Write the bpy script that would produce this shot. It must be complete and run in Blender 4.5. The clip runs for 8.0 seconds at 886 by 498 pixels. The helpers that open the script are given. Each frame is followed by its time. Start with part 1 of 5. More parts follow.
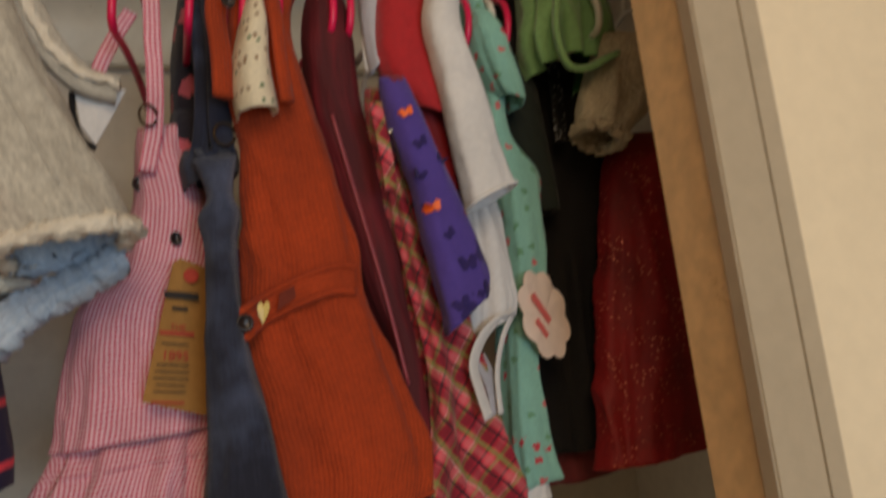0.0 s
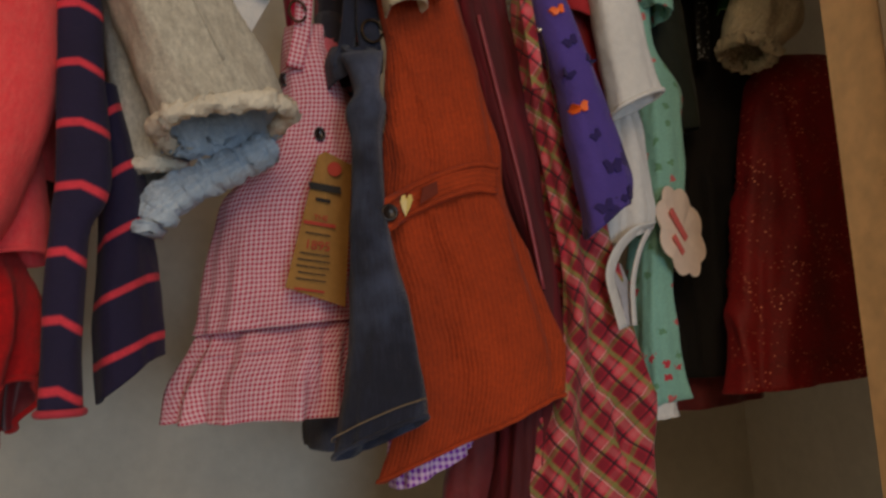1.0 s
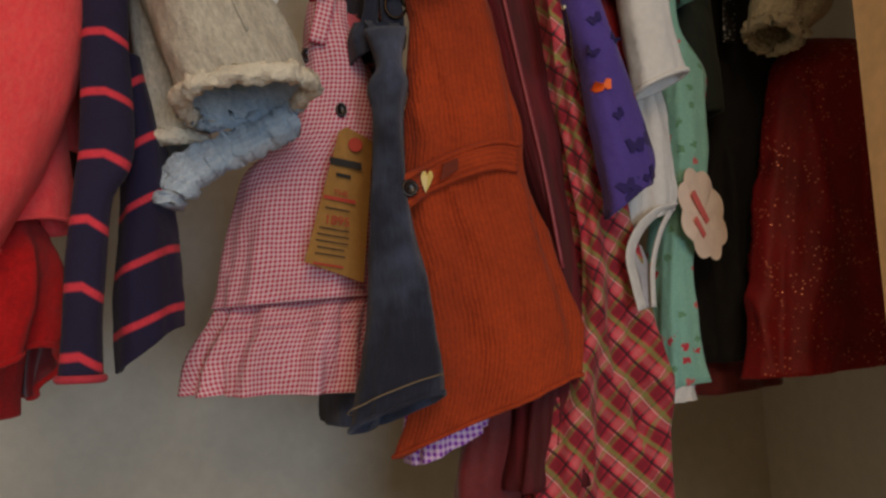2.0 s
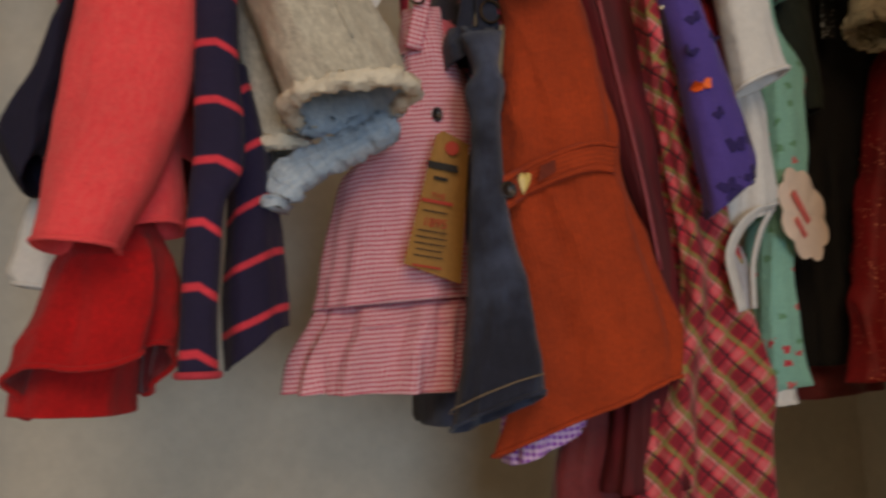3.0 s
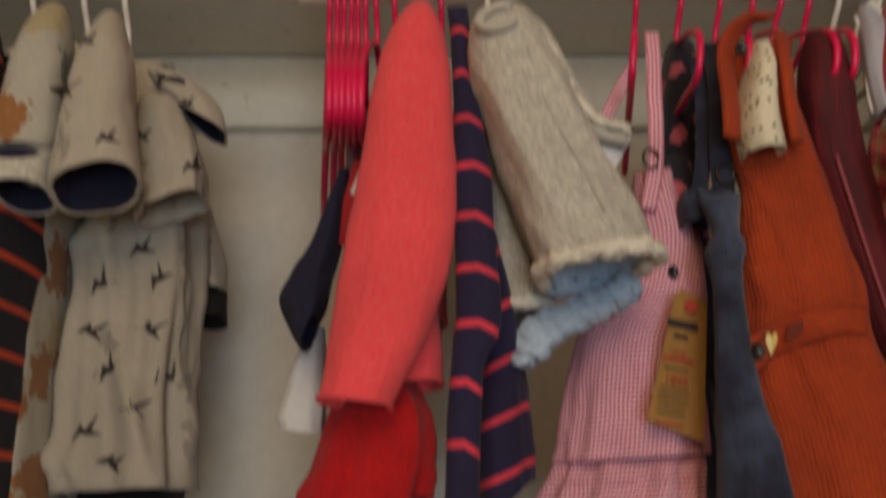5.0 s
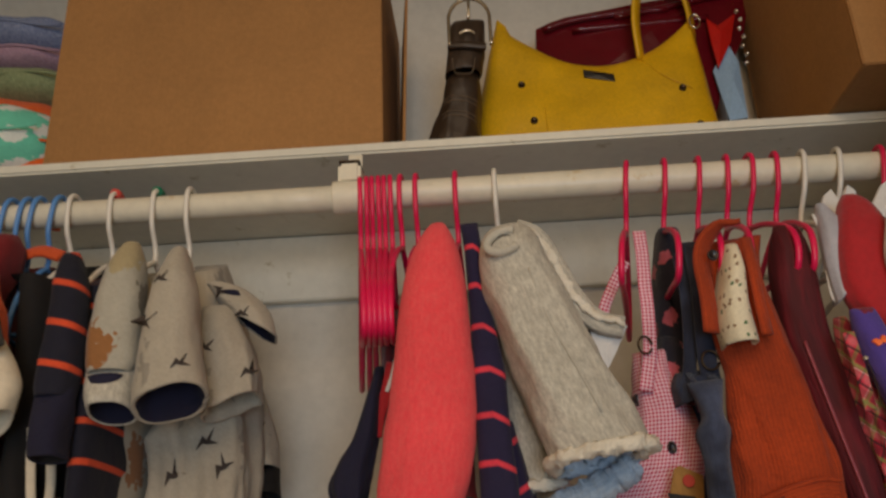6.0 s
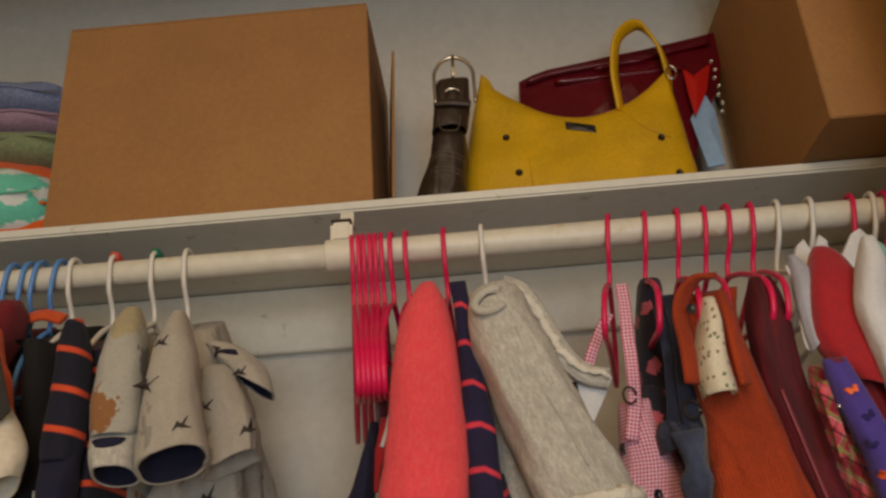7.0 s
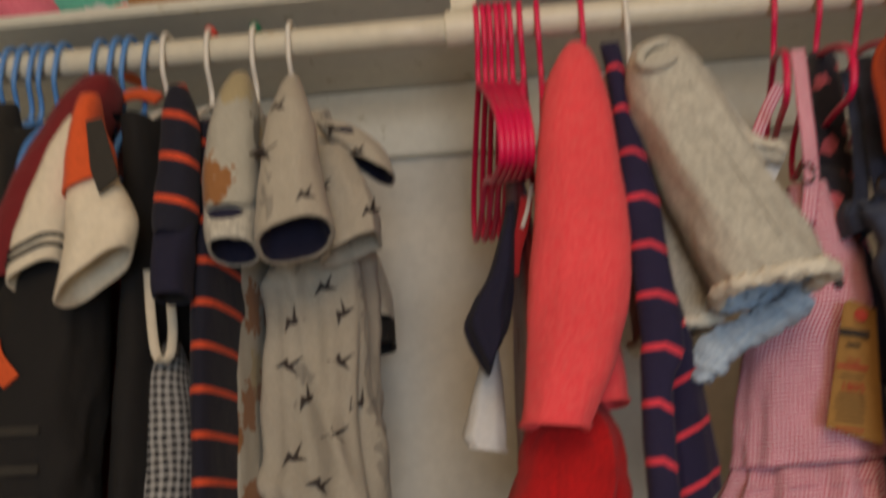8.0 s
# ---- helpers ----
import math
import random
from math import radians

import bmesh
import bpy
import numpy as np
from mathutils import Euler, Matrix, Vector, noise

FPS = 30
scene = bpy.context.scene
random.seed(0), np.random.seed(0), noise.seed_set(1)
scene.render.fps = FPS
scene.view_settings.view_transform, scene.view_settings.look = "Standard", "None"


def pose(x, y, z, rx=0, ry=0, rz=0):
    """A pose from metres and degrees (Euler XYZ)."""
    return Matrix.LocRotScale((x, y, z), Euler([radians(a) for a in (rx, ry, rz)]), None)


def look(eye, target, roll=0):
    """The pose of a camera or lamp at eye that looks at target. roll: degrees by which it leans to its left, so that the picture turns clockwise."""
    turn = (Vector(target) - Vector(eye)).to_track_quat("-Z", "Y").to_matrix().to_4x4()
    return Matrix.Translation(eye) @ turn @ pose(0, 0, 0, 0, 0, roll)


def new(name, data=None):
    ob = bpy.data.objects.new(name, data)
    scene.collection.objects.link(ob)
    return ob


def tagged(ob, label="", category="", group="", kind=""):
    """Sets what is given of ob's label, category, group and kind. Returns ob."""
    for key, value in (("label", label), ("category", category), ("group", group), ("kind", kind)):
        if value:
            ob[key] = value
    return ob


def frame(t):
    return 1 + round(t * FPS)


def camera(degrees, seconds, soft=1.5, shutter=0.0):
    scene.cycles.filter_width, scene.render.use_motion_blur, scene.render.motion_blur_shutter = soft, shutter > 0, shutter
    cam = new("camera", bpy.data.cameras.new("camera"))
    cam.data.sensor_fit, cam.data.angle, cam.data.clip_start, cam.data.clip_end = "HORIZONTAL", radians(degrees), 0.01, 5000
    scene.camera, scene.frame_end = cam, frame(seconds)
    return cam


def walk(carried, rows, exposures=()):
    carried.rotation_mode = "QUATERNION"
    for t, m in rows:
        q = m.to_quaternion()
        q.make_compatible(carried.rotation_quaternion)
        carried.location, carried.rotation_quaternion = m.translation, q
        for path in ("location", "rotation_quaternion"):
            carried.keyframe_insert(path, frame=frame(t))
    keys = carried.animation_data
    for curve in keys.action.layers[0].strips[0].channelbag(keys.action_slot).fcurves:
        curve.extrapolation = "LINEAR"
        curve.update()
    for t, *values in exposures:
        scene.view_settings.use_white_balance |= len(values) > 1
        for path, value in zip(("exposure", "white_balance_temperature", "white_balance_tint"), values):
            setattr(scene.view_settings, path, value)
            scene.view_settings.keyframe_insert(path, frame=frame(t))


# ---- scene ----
cam = camera(55.7, 8.0, soft=2.5, shutter=0.5)
PATH = [
    (0, (0.064, 0.077, 1.177), (0.831, 1.9, 1.475), -7.4),
    (0.5, (0.041, 0.11, 1.147), (0.784, 1.957, 1.334), -4.5),
    (1, (0.019, 0.104, 1.126), (0.599, 2.001, 1.377), -3.8),
    (1.2, (0.025, 0.106, 1.117), (0.582, 2.011, 1.36), -3.1),
    (2.5, (0.007, 0.107, 1.116), (0.529, 2.024, 1.347), -2.3),
    (3, (-0.008, 0.106, 1.112), (0.378, 2.052, 1.365), -2.3),
    (3.5, (-0.027, 0.109, 1.096), (0.166, 2.079, 1.383), -2.5),
    (4, (-0.031, 0.112, 1.093), (0.151, 2.088, 1.347), -1.9),
    (4.5, (-0.034, 0.111, 1.101), (0.13, 2.081, 1.402), -2.1),
    (5, (-0.072, 0.07, 1.138), (-0.083, 1.997, 1.674), 0.1),
    (5.2, (-0.058, 0.052, 1.161), (-0.075, 1.946, 1.803), -0.4),
    (6.3, (-0.05, -0.097, 1.209), (-0.148, 1.759, 1.948), -2.6),
    (6.5, (-0.039, -0.09, 1.215), (-0.094, 1.772, 1.944), -3.7),
    (7, (-0.046, -0.121, 1.217), (-0.111, 1.712, 2.016), -3.9),
    (7.5, (-0.086, -0.11, 1.192), (-0.302, 1.734, 1.937), -0.7),
    (8, (-0.156, 0.003, 1.162), (-0.35, 1.926, 1.676), -2.2),
]

EXPOSURES = [(0.0, -1.34), (0.5, -1.70), (1.0, -1.63), (2.5, -1.45), (3.5, -1.38), (5.0, -1.36), (6.5, -1.3), (8.0, -1.24)]
walk(cam, [(t, look(eye, target, roll)) for t, eye, target, roll in PATH], EXPOSURES)

# ---- light: a dim evening room, one ceiling lamp and a curtained window behind the camera ----
world = bpy.data.worlds.new("world")
scene.world = world
world.use_nodes = True
world.node_tree.nodes["Background"].inputs["Color"].default_value = (0.20, 0.24, 0.32, 1)
world.node_tree.nodes["Background"].inputs["Strength"].default_value = 0.25


def area(name, m, size, watts, colour):
    data = bpy.data.lights.new(name, "AREA")
    data.shape, data.size, data.size_y = "RECTANGLE", size[0], size[1]
    data.energy, data.color = watts, colour
    ob = new(name, data)
    ob.matrix_world = m
    return ob


area("ceiling_lamp", look((-0.1, -1.1, 2.0), (0.05, 0.8, 1.4)), (0.8, 0.8), 28, (1.0, 0.72, 0.46))
area("window_light", look((0.35, -2.5, 0.85), (0.2, 1.1, 0.9)), (0.9, 1.0), 70, (0.66, 0.82, 1.0))


# ---- materials ----
def lin(r, g, b):
    return tuple((c / 255 / 12.92 if c < 10.3 else ((c / 255 + 0.055) / 1.055) ** 2.4) for c in (r, g, b)) + (1.0,)


class Graph:
    """A small wrapper round a material's node tree."""

    def __init__(self, name, rough=0.85, sheen=0.0, metal=0.0, coat=0.0):
        self.mat = bpy.data.materials.new(name)
        self.mat.use_nodes = True
        self.tree = self.mat.node_tree
        self.bsdf = self.tree.nodes["Principled BSDF"]
        self.bsdf.inputs["Roughness"].default_value = rough
        self.bsdf.inputs["Metallic"].default_value = metal
        self.bsdf.inputs["Sheen Weight"].default_value = sheen
        self.bsdf.inputs["Coat Weight"].default_value = coat
        self.height = None

    def put(self, socket, value):
        if isinstance(value, bpy.types.NodeSocket):
            self.tree.links.new(value, socket)
        else:
            socket.default_value = value

    def add(self, kind, inputs=(), out=0, **props):
        n = self.tree.nodes.new(kind)
        for k, v in props.items():
            setattr(n, k, v)
        for k, v in dict(inputs).items():
            self.put(n.inputs[k], v)
        return n.outputs[out]

    def uv(self, sx=1.0, sy=1.0, turn=0.0):
        return self.add("ShaderNodeMapping", {0: self.add("ShaderNodeTexCoord", out=2), "Scale": (sx, sy, 1), "Rotation": (0, 0, radians(turn))})

    def obj(self, scale=1.0):
        return self.add("ShaderNodeMapping", {0: self.add("ShaderNodeTexCoord", out=3), "Scale": (scale, scale, scale)})

    def noise(self, vec, scale, detail=3.0, rough=0.55, out=0):
        return self.add("ShaderNodeTexNoise", {"Vector": vec, "Scale": scale, "Detail": detail, "Roughness": rough}, out)

    def math(self, op, a, b=0.0):
        return self.add("ShaderNodeMath", {0: a, 1: b}, operation=op)

    def ramp(self, fac, lo, hi, a=0.0, b=1.0):
        return self.add("ShaderNodeMapRange", {0: fac, 1: lo, 2: hi, 3: a, 4: b})

    def mix(self, fac, a, b, mode="MIX"):
        n = self.tree.nodes.new("ShaderNodeMix")
        n.data_type, n.blend_type = "RGBA", mode
        self.put(n.inputs[0], fac)
        self.put(n.inputs[6], a)
        self.put(n.inputs[7], b)
        return n.outputs[2]

    def split(self, vec, k):
        return self.add("ShaderNodeSeparateXYZ", {0: vec}, k)

    def band(self, value, period, width, phase=0.0, soft=0.02):
        """1 inside a repeating band of the given width, 0 elsewhere."""
        f = self.math("FRACT", self.math("DIVIDE", self.math("ADD", value, phase + 100 * period), period))
        d = self.math("ABSOLUTE", self.math("SUBTRACT", f, 0.5))
        h = width / period / 2
        return self.ramp(d, h + soft, h - soft)

    def wear(self, colour, amount=0.25, scale=9.0):
        """Cloudy variation at two scales."""
        n1 = self.ramp(self.noise(self.obj(), scale, 4), 0.3, 0.7, 1 - amount, 1 + amount * 0.5)
        n2 = self.ramp(self.noise(self.obj(), scale * 22, 2), 0.3, 0.7, 1 - amount * 0.5, 1 + amount * 0.35)
        k = self.math("MULTIPLY", n1, n2)
        return self.mix(1.0, colour, self.add("ShaderNodeCombineXYZ", {0: k, 1: k, 2: k}), "MULTIPLY")

    def bump(self, height, depth=0.001, strength=0.6):
        n = self.tree.nodes.new("ShaderNodeBump")
        n.inputs["Distance"].default_value, n.inputs["Strength"].default_value = depth, strength
        self.put(n.inputs["Height"], height)
        if self.height is not None:
            self.tree.links.new(self.height, n.inputs["Normal"])
        self.height = n.outputs[0]
        self.tree.links.new(self.height, self.bsdf.inputs["Normal"])

    def done(self, colour):
        self.put(self.bsdf.inputs["Base Color"], colour)
        return self.mat


def weave(g, period=0.0011, depth=0.0004):
    uv = g.uv()
    a = g.band(g.split(uv, 0), period, period * 0.5, soft=0.25)
    b = g.band(g.split(uv, 1), period, period * 0.5, soft=0.25)
    g.bump(g.math("ADD", g.math("MULTIPLY", a, b), g.noise(g.obj(), 700, 2)), depth, 0.5)
    g.bump(g.noise(g.obj(), 26, 3), 0.009, 0.5)


def plain(name, rgb, rough=0.85, sheen=0.1, amount=0.2):
    g = Graph(name, rough, sheen)
    weave(g)
    return g.done(g.wear(lin(*rgb), amount))


def fleece(name, rgb, rgb2, amount=0.2, grain=420.0, depth=0.002):
    g = Graph(name, 0.95, 0.08)
    n = g.noise(g.obj(), grain, 4, 0.7)
    g.bump(n, depth, 0.8)
    g.bump(g.noise(g.obj(), 30, 3), 0.004, 0.4)
    return g.done(g.wear(g.mix(g.ramp(g.noise(g.uv(1, 0.35), 260, 3, 0.75), 0.35, 0.65), lin(*rgb), lin(*rgb2)), amount, 14))


def striped(name, base, stripe, period, width, phase=0.0):
    g = Graph(name, 0.9, 0.04)
    weave(g, 0.0016, 0.0005)
    k = g.band(g.split(g.uv(), 1), period, width, phase, 0.02)
    return g.done(g.wear(g.mix(k, lin(*base), lin(*stripe)), 0.2, 20))


def gingham(name, dark, mid, light, period):
    g = Graph(name, 0.85, 0.1)
    uv = g.uv()
    warp = g.math("MULTIPLY", g.math("SUBTRACT", g.noise(g.obj(), 25, 2), 0.5), period * 1.2)
    a = g.band(g.math("ADD", g.split(uv, 0), warp), period, period * 0.5, 0, 0.08)
    b = g.band(g.math("ADD", g.split(uv, 1), warp), period, period * 0.5, 0, 0.08)
    c = g.mix(g.math("MULTIPLY", g.math("ADD", a, b), 0.5), lin(*light), lin(*mid))
    c = g.mix(g.math("MULTIPLY", a, b), c, lin(*dark))
    g.bump(g.noise(g.obj(), 45, 4), 0.005, 0.45)
    g.bump(g.noise(g.obj(), 900, 2), 0.0004, 0.4)
    return g.done(g.wear(c, 0.15, 16))


def plaid(name):
    g = Graph(name, 0.85, 0.15)
    uv = g.uv(1, 1, 40)
    u, v = g.split(uv, 0), g.split(uv, 1)
    c = lin(214, 30, 62)
    for q in (u, v):
        c = g.mix(g.math("MULTIPLY", g.band(q, 0.0288, 0.0088, 0.0000, 0.04), 0.55), c, lin(110, 20, 36))
        c = g.mix(g.math("MULTIPLY", g.band(q, 0.0288, 0.0064, 0.0144, 0.05), 0.3), c, lin(230, 140, 140))
        c = g.mix(g.math("MULTIPLY", g.band(q, 0.0288, 0.0040, 0.0072, 0.03), 0.8), c, lin(132, 140, 74))
        c = g.mix(g.math("MULTIPLY", g.band(q, 0.0288, 0.0027, 0.0216, 0.02), 0.9), c, lin(52, 22, 32))
        c = g.mix(g.math("MULTIPLY", g.band(q, 0.0576, 0.0008, 0.0248, 0.008), 0.8), c, lin(236, 210, 200))
    g.bump(g.noise(g.obj(), 800, 2), 0.0004, 0.5)
    g.bump(g.noise(g.obj(), 40, 3), 0.004, 0.4)
    return g.done(g.wear(c, 0.18, 18))


def corduroy(name, rgb, period=0.0042):
    g = Graph(name, 0.9, 0.05)
    u = g.math("ADD", g.split(g.uv(), 0), g.math("MULTIPLY", g.noise(g.obj(), 14, 2), 0.006))
    rib = g.band(u, period, period * 0.55, 0, 0.22)
    rib = g.math("MULTIPLY", rib, g.ramp(g.noise(g.uv(1, 0.08), 300, 2), 0.2, 0.6, 0.5, 1.0))
    g.bump(rib, 0.0009, 0.6)
    g.bump(g.noise(g.obj(), 22, 4), 0.014, 0.6)
    c = g.mix(rib, lin(*(int(k * 0.92) for k in rgb)), lin(*rgb))
    return g.done(g.wear(c, 0.28, 13))


def denim(name, rgb, pale):
    g = Graph(name, 0.9, 0.15)
    slub = g.noise(g.uv(1, 0.06), 700, 3, 0.7)
    twill = g.band(g.math("ADD", g.split(g.uv(), 0), g.split(g.uv(), 1)), 0.0012, 0.0006, 0, 0.2)
    g.bump(twill, 0.0004, 0.6)
    g.bump(g.noise(g.obj(), 50, 4), 0.004, 0.5)
    fade = g.ramp(g.noise(g.obj(), 16, 3), 0.45, 0.75)
    k = g.math("MULTIPLY", g.math("ADD", slub, fade), 0.5)
    return g.done(g.wear(g.mix(g.ramp(k, 0.25, 0.8), lin(*rgb), lin(*pale)), 0.25, 24))


def velvet(name, rgb, shine):
    g = Graph(name, 0.8, 0.25)
    g.bsdf.inputs["Sheen Tint"].default_value = lin(*shine)
    g.bsdf.inputs["Sheen Roughness"].default_value = 0.25
    crush = g.noise(g.uv(1, 0.12), 60, 4, 0.6)
    g.bump(crush, 0.006, 0.6)
    return g.done(g.mix(g.ramp(crush, 0.45, 0.7), lin(*rgb), lin(*(min(255, int(k * 1.5)) for k in rgb))))


def printed(name, base, marks, scale, size, ragged=0.6, stretch=1.0, rough=0.85, amount=0.15):
    """Cloth with scattered printed motifs: marks is a list of (colour, share of the cells)."""
    g = Graph(name, rough, 0.15)
    weave(g)
    uv = g.uv(1, stretch)
    jit = g.add("ShaderNodeVectorMath", {0: g.noise(uv, scale * 2.6, 2, 0.7, out=1), 1: (ragged / scale,) * 3}, operation="MULTIPLY")
    vec = g.add("ShaderNodeVectorMath", {0: uv, 1: jit}, operation="ADD")
    cell = g.tree.nodes.new("ShaderNodeTexVoronoi")
    cell.voronoi_dimensions = "2D"
    cell.inputs["Scale"].default_value = scale
    g.put(cell.inputs["Vector"], vec)
    inside = g.ramp(cell.outputs["Distance"], size * 1.05, size * 0.95)
    pick = g.split(cell.outputs["Color"], 0)
    c = lin(*base)
    lo = 0.0
    for rgb, share in marks:
        hit = g.math("MULTIPLY", g.math("GREATER_THAN", pick, lo), g.math("LESS_THAN", pick, lo + share))
        c = g.mix(g.math("MULTIPLY", hit, inside), c, lin(*rgb))
        lo += share
    return g.done(g.wear(c, amount, 16))


def sparkle(name, rgb, glint, share=0.14, scale=430.0):
    g = Graph(name, 0.6, 0.0)
    cell = g.tree.nodes.new("ShaderNodeTexVoronoi")
    cell.inputs["Scale"].default_value = scale
    g.put(cell.inputs["Vector"], g.obj())
    near = g.ramp(cell.outputs["Distance"], 0.5, 0.4)
    clump = g.ramp(g.noise(g.obj(), 26, 3), 0.42, 0.56)
    k = g.math("MULTIPLY", g.math("MULTIPLY", g.math("LESS_THAN", g.split(cell.outputs["Color"], 0), share), near), clump)
    g.put(g.bsdf.inputs["Metallic"], g.math("MULTIPLY", k, 0.4))
    g.put(g.bsdf.inputs["Roughness"], g.ramp(k, 0, 1, 0.6, 0.28))
    g.bump(g.split(cell.outputs["Color"], 1), 0.001, 0.7)
    # flecks of glitter get a bright base colour, so their glint is partly painted
    return g.done(g.mix(k, g.wear(lin(*rgb), 0.35, 14), lin(*glint)))


def painted(name, rgb, rough=0.6, amount=0.08, dirt=None):
    g = Graph(name, rough)
    g.bump(g.noise(g.obj(), 90, 3), 0.0012, 0.3)
    g.bump(g.noise(g.obj(), 420, 2), 0.0004, 0.3)
    c = g.wear(lin(*rgb), amount, 3)
    if dirt:
        spots = g.ramp(g.noise(g.obj(), 22, 6, 0.75), 0.62, 0.72)
        c = g.mix(spots, c, lin(*dirt))
    return g.done(c)


def plastic(name, rgb, rough=0.35):
    g = Graph(name, rough)
    g.bump(g.noise(g.obj(), 120, 2), 0.0006, 0.2)
    return g.done(g.wear(lin(*rgb), 0.12, 30))


def leather(name, rgb, rough=0.45, amount=0.2):
    g = Graph(name, rough)
    cell = g.add("ShaderNodeTexVoronoi", {"Scale": 420.0, "Vector": g.obj()}, feature="DISTANCE_TO_EDGE")
    g.bump(cell, 0.0006, 0.4)
    g.bump(g.noise(g.obj(), 30, 4), 0.004, 0.4)
    return g.done(g.wear(lin(*rgb), amount, 12))


def cardboard(name, rgb):
    g = Graph(name, 0.9)
    flute = g.band(g.split(g.obj(), 0), 0.007, 0.0035, 0, 0.3)
    g.bump(flute, 0.0003, 0.3)
    g.bump(g.noise(g.obj(), 12, 4), 0.004, 0.4)
    fibre = g.ramp(g.noise(g.obj(), 260, 3), 0.3, 0.7, 0.94, 1.05)
    c = g.mix(1.0, g.wear(lin(*rgb), 0.12, 5), g.add("ShaderNodeCombineXYZ", {0: fibre, 1: fibre, 2: fibre}), "MULTIPLY")
    return g.done(c)


def metal(name, rgb, rough=0.25):
    g = Graph(name, rough, metal=1.0)
    g.bump(g.noise(g.obj(), 300, 2), 0.0003, 0.2)
    return g.done(g.wear(lin(*rgb), 0.15, 40))


WALL = painted("wall_paint", (212, 206, 192), 0.75, 0.1)
ROOM = painted("room_paint", (244, 226, 192), 0.75, 0.06)
TRIM = painted("trim_paint", (188, 172, 146), 0.45, 0.1)
REVEAL = painted("jamb_paint", (240, 202, 148), 0.5, 0.25, (188, 140, 86))
SHELF_PAINT = painted("shelf_paint", (226, 222, 206), 0.5, 0.08, (176, 164, 130))
ROD_PAINT = painted("rod_paint", (226, 218, 196), 0.4, 0.12, (200, 172, 112))
# floor tone is made up, pale enough to bounce light up under the clothes
FLOORING = painted("beige_bounce_floor", (192, 170, 142), 0.95, 0.2)
PINK = plastic("pink_plastic", (226, 26, 84))
WHITE_PL = plastic("white_plastic", (232, 226, 214))
BLUE_PL = plastic("blue_plastic", (92, 146, 210))
RED_PL = plastic("red_plastic", (220, 80, 70))
GREEN_PL = plastic("green_plastic", (20, 120, 90))
CLEAR = plastic("smoky_plastic", (120, 110, 80), 0.2)
CORAL = fleece("coral_fleece", (250, 72, 80), (252, 92, 94), 0.1)
RED = fleece("red_jersey", (182, 6, 14), (200, 12, 18), 0.25)
NAVY = plain("navy_jersey", (24, 22, 48), 0.9, 0.02)
NAVY_CORAL = striped("navy_coral_stripe", (32, 25, 60), (226, 60, 78), 0.0455, 0.0058, 0.02275 - 1.152)
NAVY_ORANGE = striped("navy_orange_stripe", (18, 18, 36), (218, 78, 40), 0.038, 0.006)
GREY = fleece("heather_fleece", (178, 172, 158), (214, 208, 192), 0.14)
SHERPA = fleece("sherpa", (232, 222, 200), (246, 238, 220), 0.12, 160.0, 0.006)
SKY = fleece("pale_blue_pile", (178, 200, 222), (208, 222, 236), 0.15, 200.0, 0.005)
GINGHAM = gingham("pink_gingham", (202, 30, 70), (222, 92, 130), (244, 216, 222), 0.0038)
PURPLE_GINGHAM = gingham("purple_gingham", (130, 30, 176), (176, 100, 214), (236, 210, 240), 0.006)
DENIM = denim("dark_denim", (27, 31, 50), (76, 86, 114))
CORD = corduroy("rust_corduroy", (180, 62, 12))
CREAM_PRINT = printed("cream_floral", (232, 220, 190), [((150, 120, 90), 0.3), ((90, 120, 80), 0.2)], 110, 0.22)
DARK_FLORAL = printed("navy_floral", (26, 24, 40), [((190, 90, 104), 0.14), ((200, 170, 160), 0.06)], 42, 0.36, 0.9)
MAROON = velvet("maroon_velvet", (74, 8, 18), (160, 56, 74))
CRIMSON = plain("crimson_lining", (116, 13, 22), 0.6, 0.3, 0.3)
PLAID = plaid("pink_plaid")
PURPLE = printed("purple_butterfly", (80, 60, 148), [((46, 30, 100), 0.4), ((120, 20, 50), 0.08)], 34, 0.34, 0.8)
REDTOP = plain("red_knit", (176, 18, 28), 0.8, 0.3)
ROSE = velvet("rose_velvet", (110, 8, 20), (190, 40, 50))
WHITE = plain("white_jersey", (226, 224, 220), 0.85, 0.1, 0.1)
SILVER = plain("silver_satin", (176, 176, 184), 0.4, 0.3, 0.15)
MINT = printed("mint_floral", (142, 196, 178), [((206, 60, 76), 0.16), ((110, 160, 124), 0.12), ((214, 110, 110), 0.12)], 70, 0.24, 0.9)
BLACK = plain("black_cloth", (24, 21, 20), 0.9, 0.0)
SPARK_RED = sparkle("red_sparkle", (152, 13, 19), (255, 150, 120), 0.09)
SPARK_BLACK = sparkle("black_sequin", (12, 12, 14), (220, 220, 220), 0.3, 330.0)
TULLE = plain("green_tulle", (134, 182, 116), 0.6, 0.4, 0.25)
FUR = fleece("cream_fur", (206, 186, 150), (230, 214, 186), 0.2, 150.0, 0.008)
BOLT = printed("bolt_print", (178, 168, 150), [((150, 142, 128), 0.5)], 26, 0.26, 1.3, 0.6)
CAMO = printed("camo_print", (178, 172, 156), [((150, 100, 54), 0.3), ((120, 112, 96), 0.3), ((176, 160, 122), 0.1)], 22, 0.5, 1.1)
CREAM = plain("cream_jersey", (230, 216, 190), 0.85, 0.1, 0.12)
ORANGE = plain("orange_jersey", (224, 88, 34))
DARK_RED = plain("dark_red_jersey", (120, 20, 26))
OLIVE = plain("dark_olive_cloth", (48, 44, 38), 0.9, 0.02)
CHECK = gingham("black_check", (14, 14, 16), (62, 60, 60), (176, 172, 166), 0.007)
KRAFT = cardboard("kraft_card", (168, 122, 62))
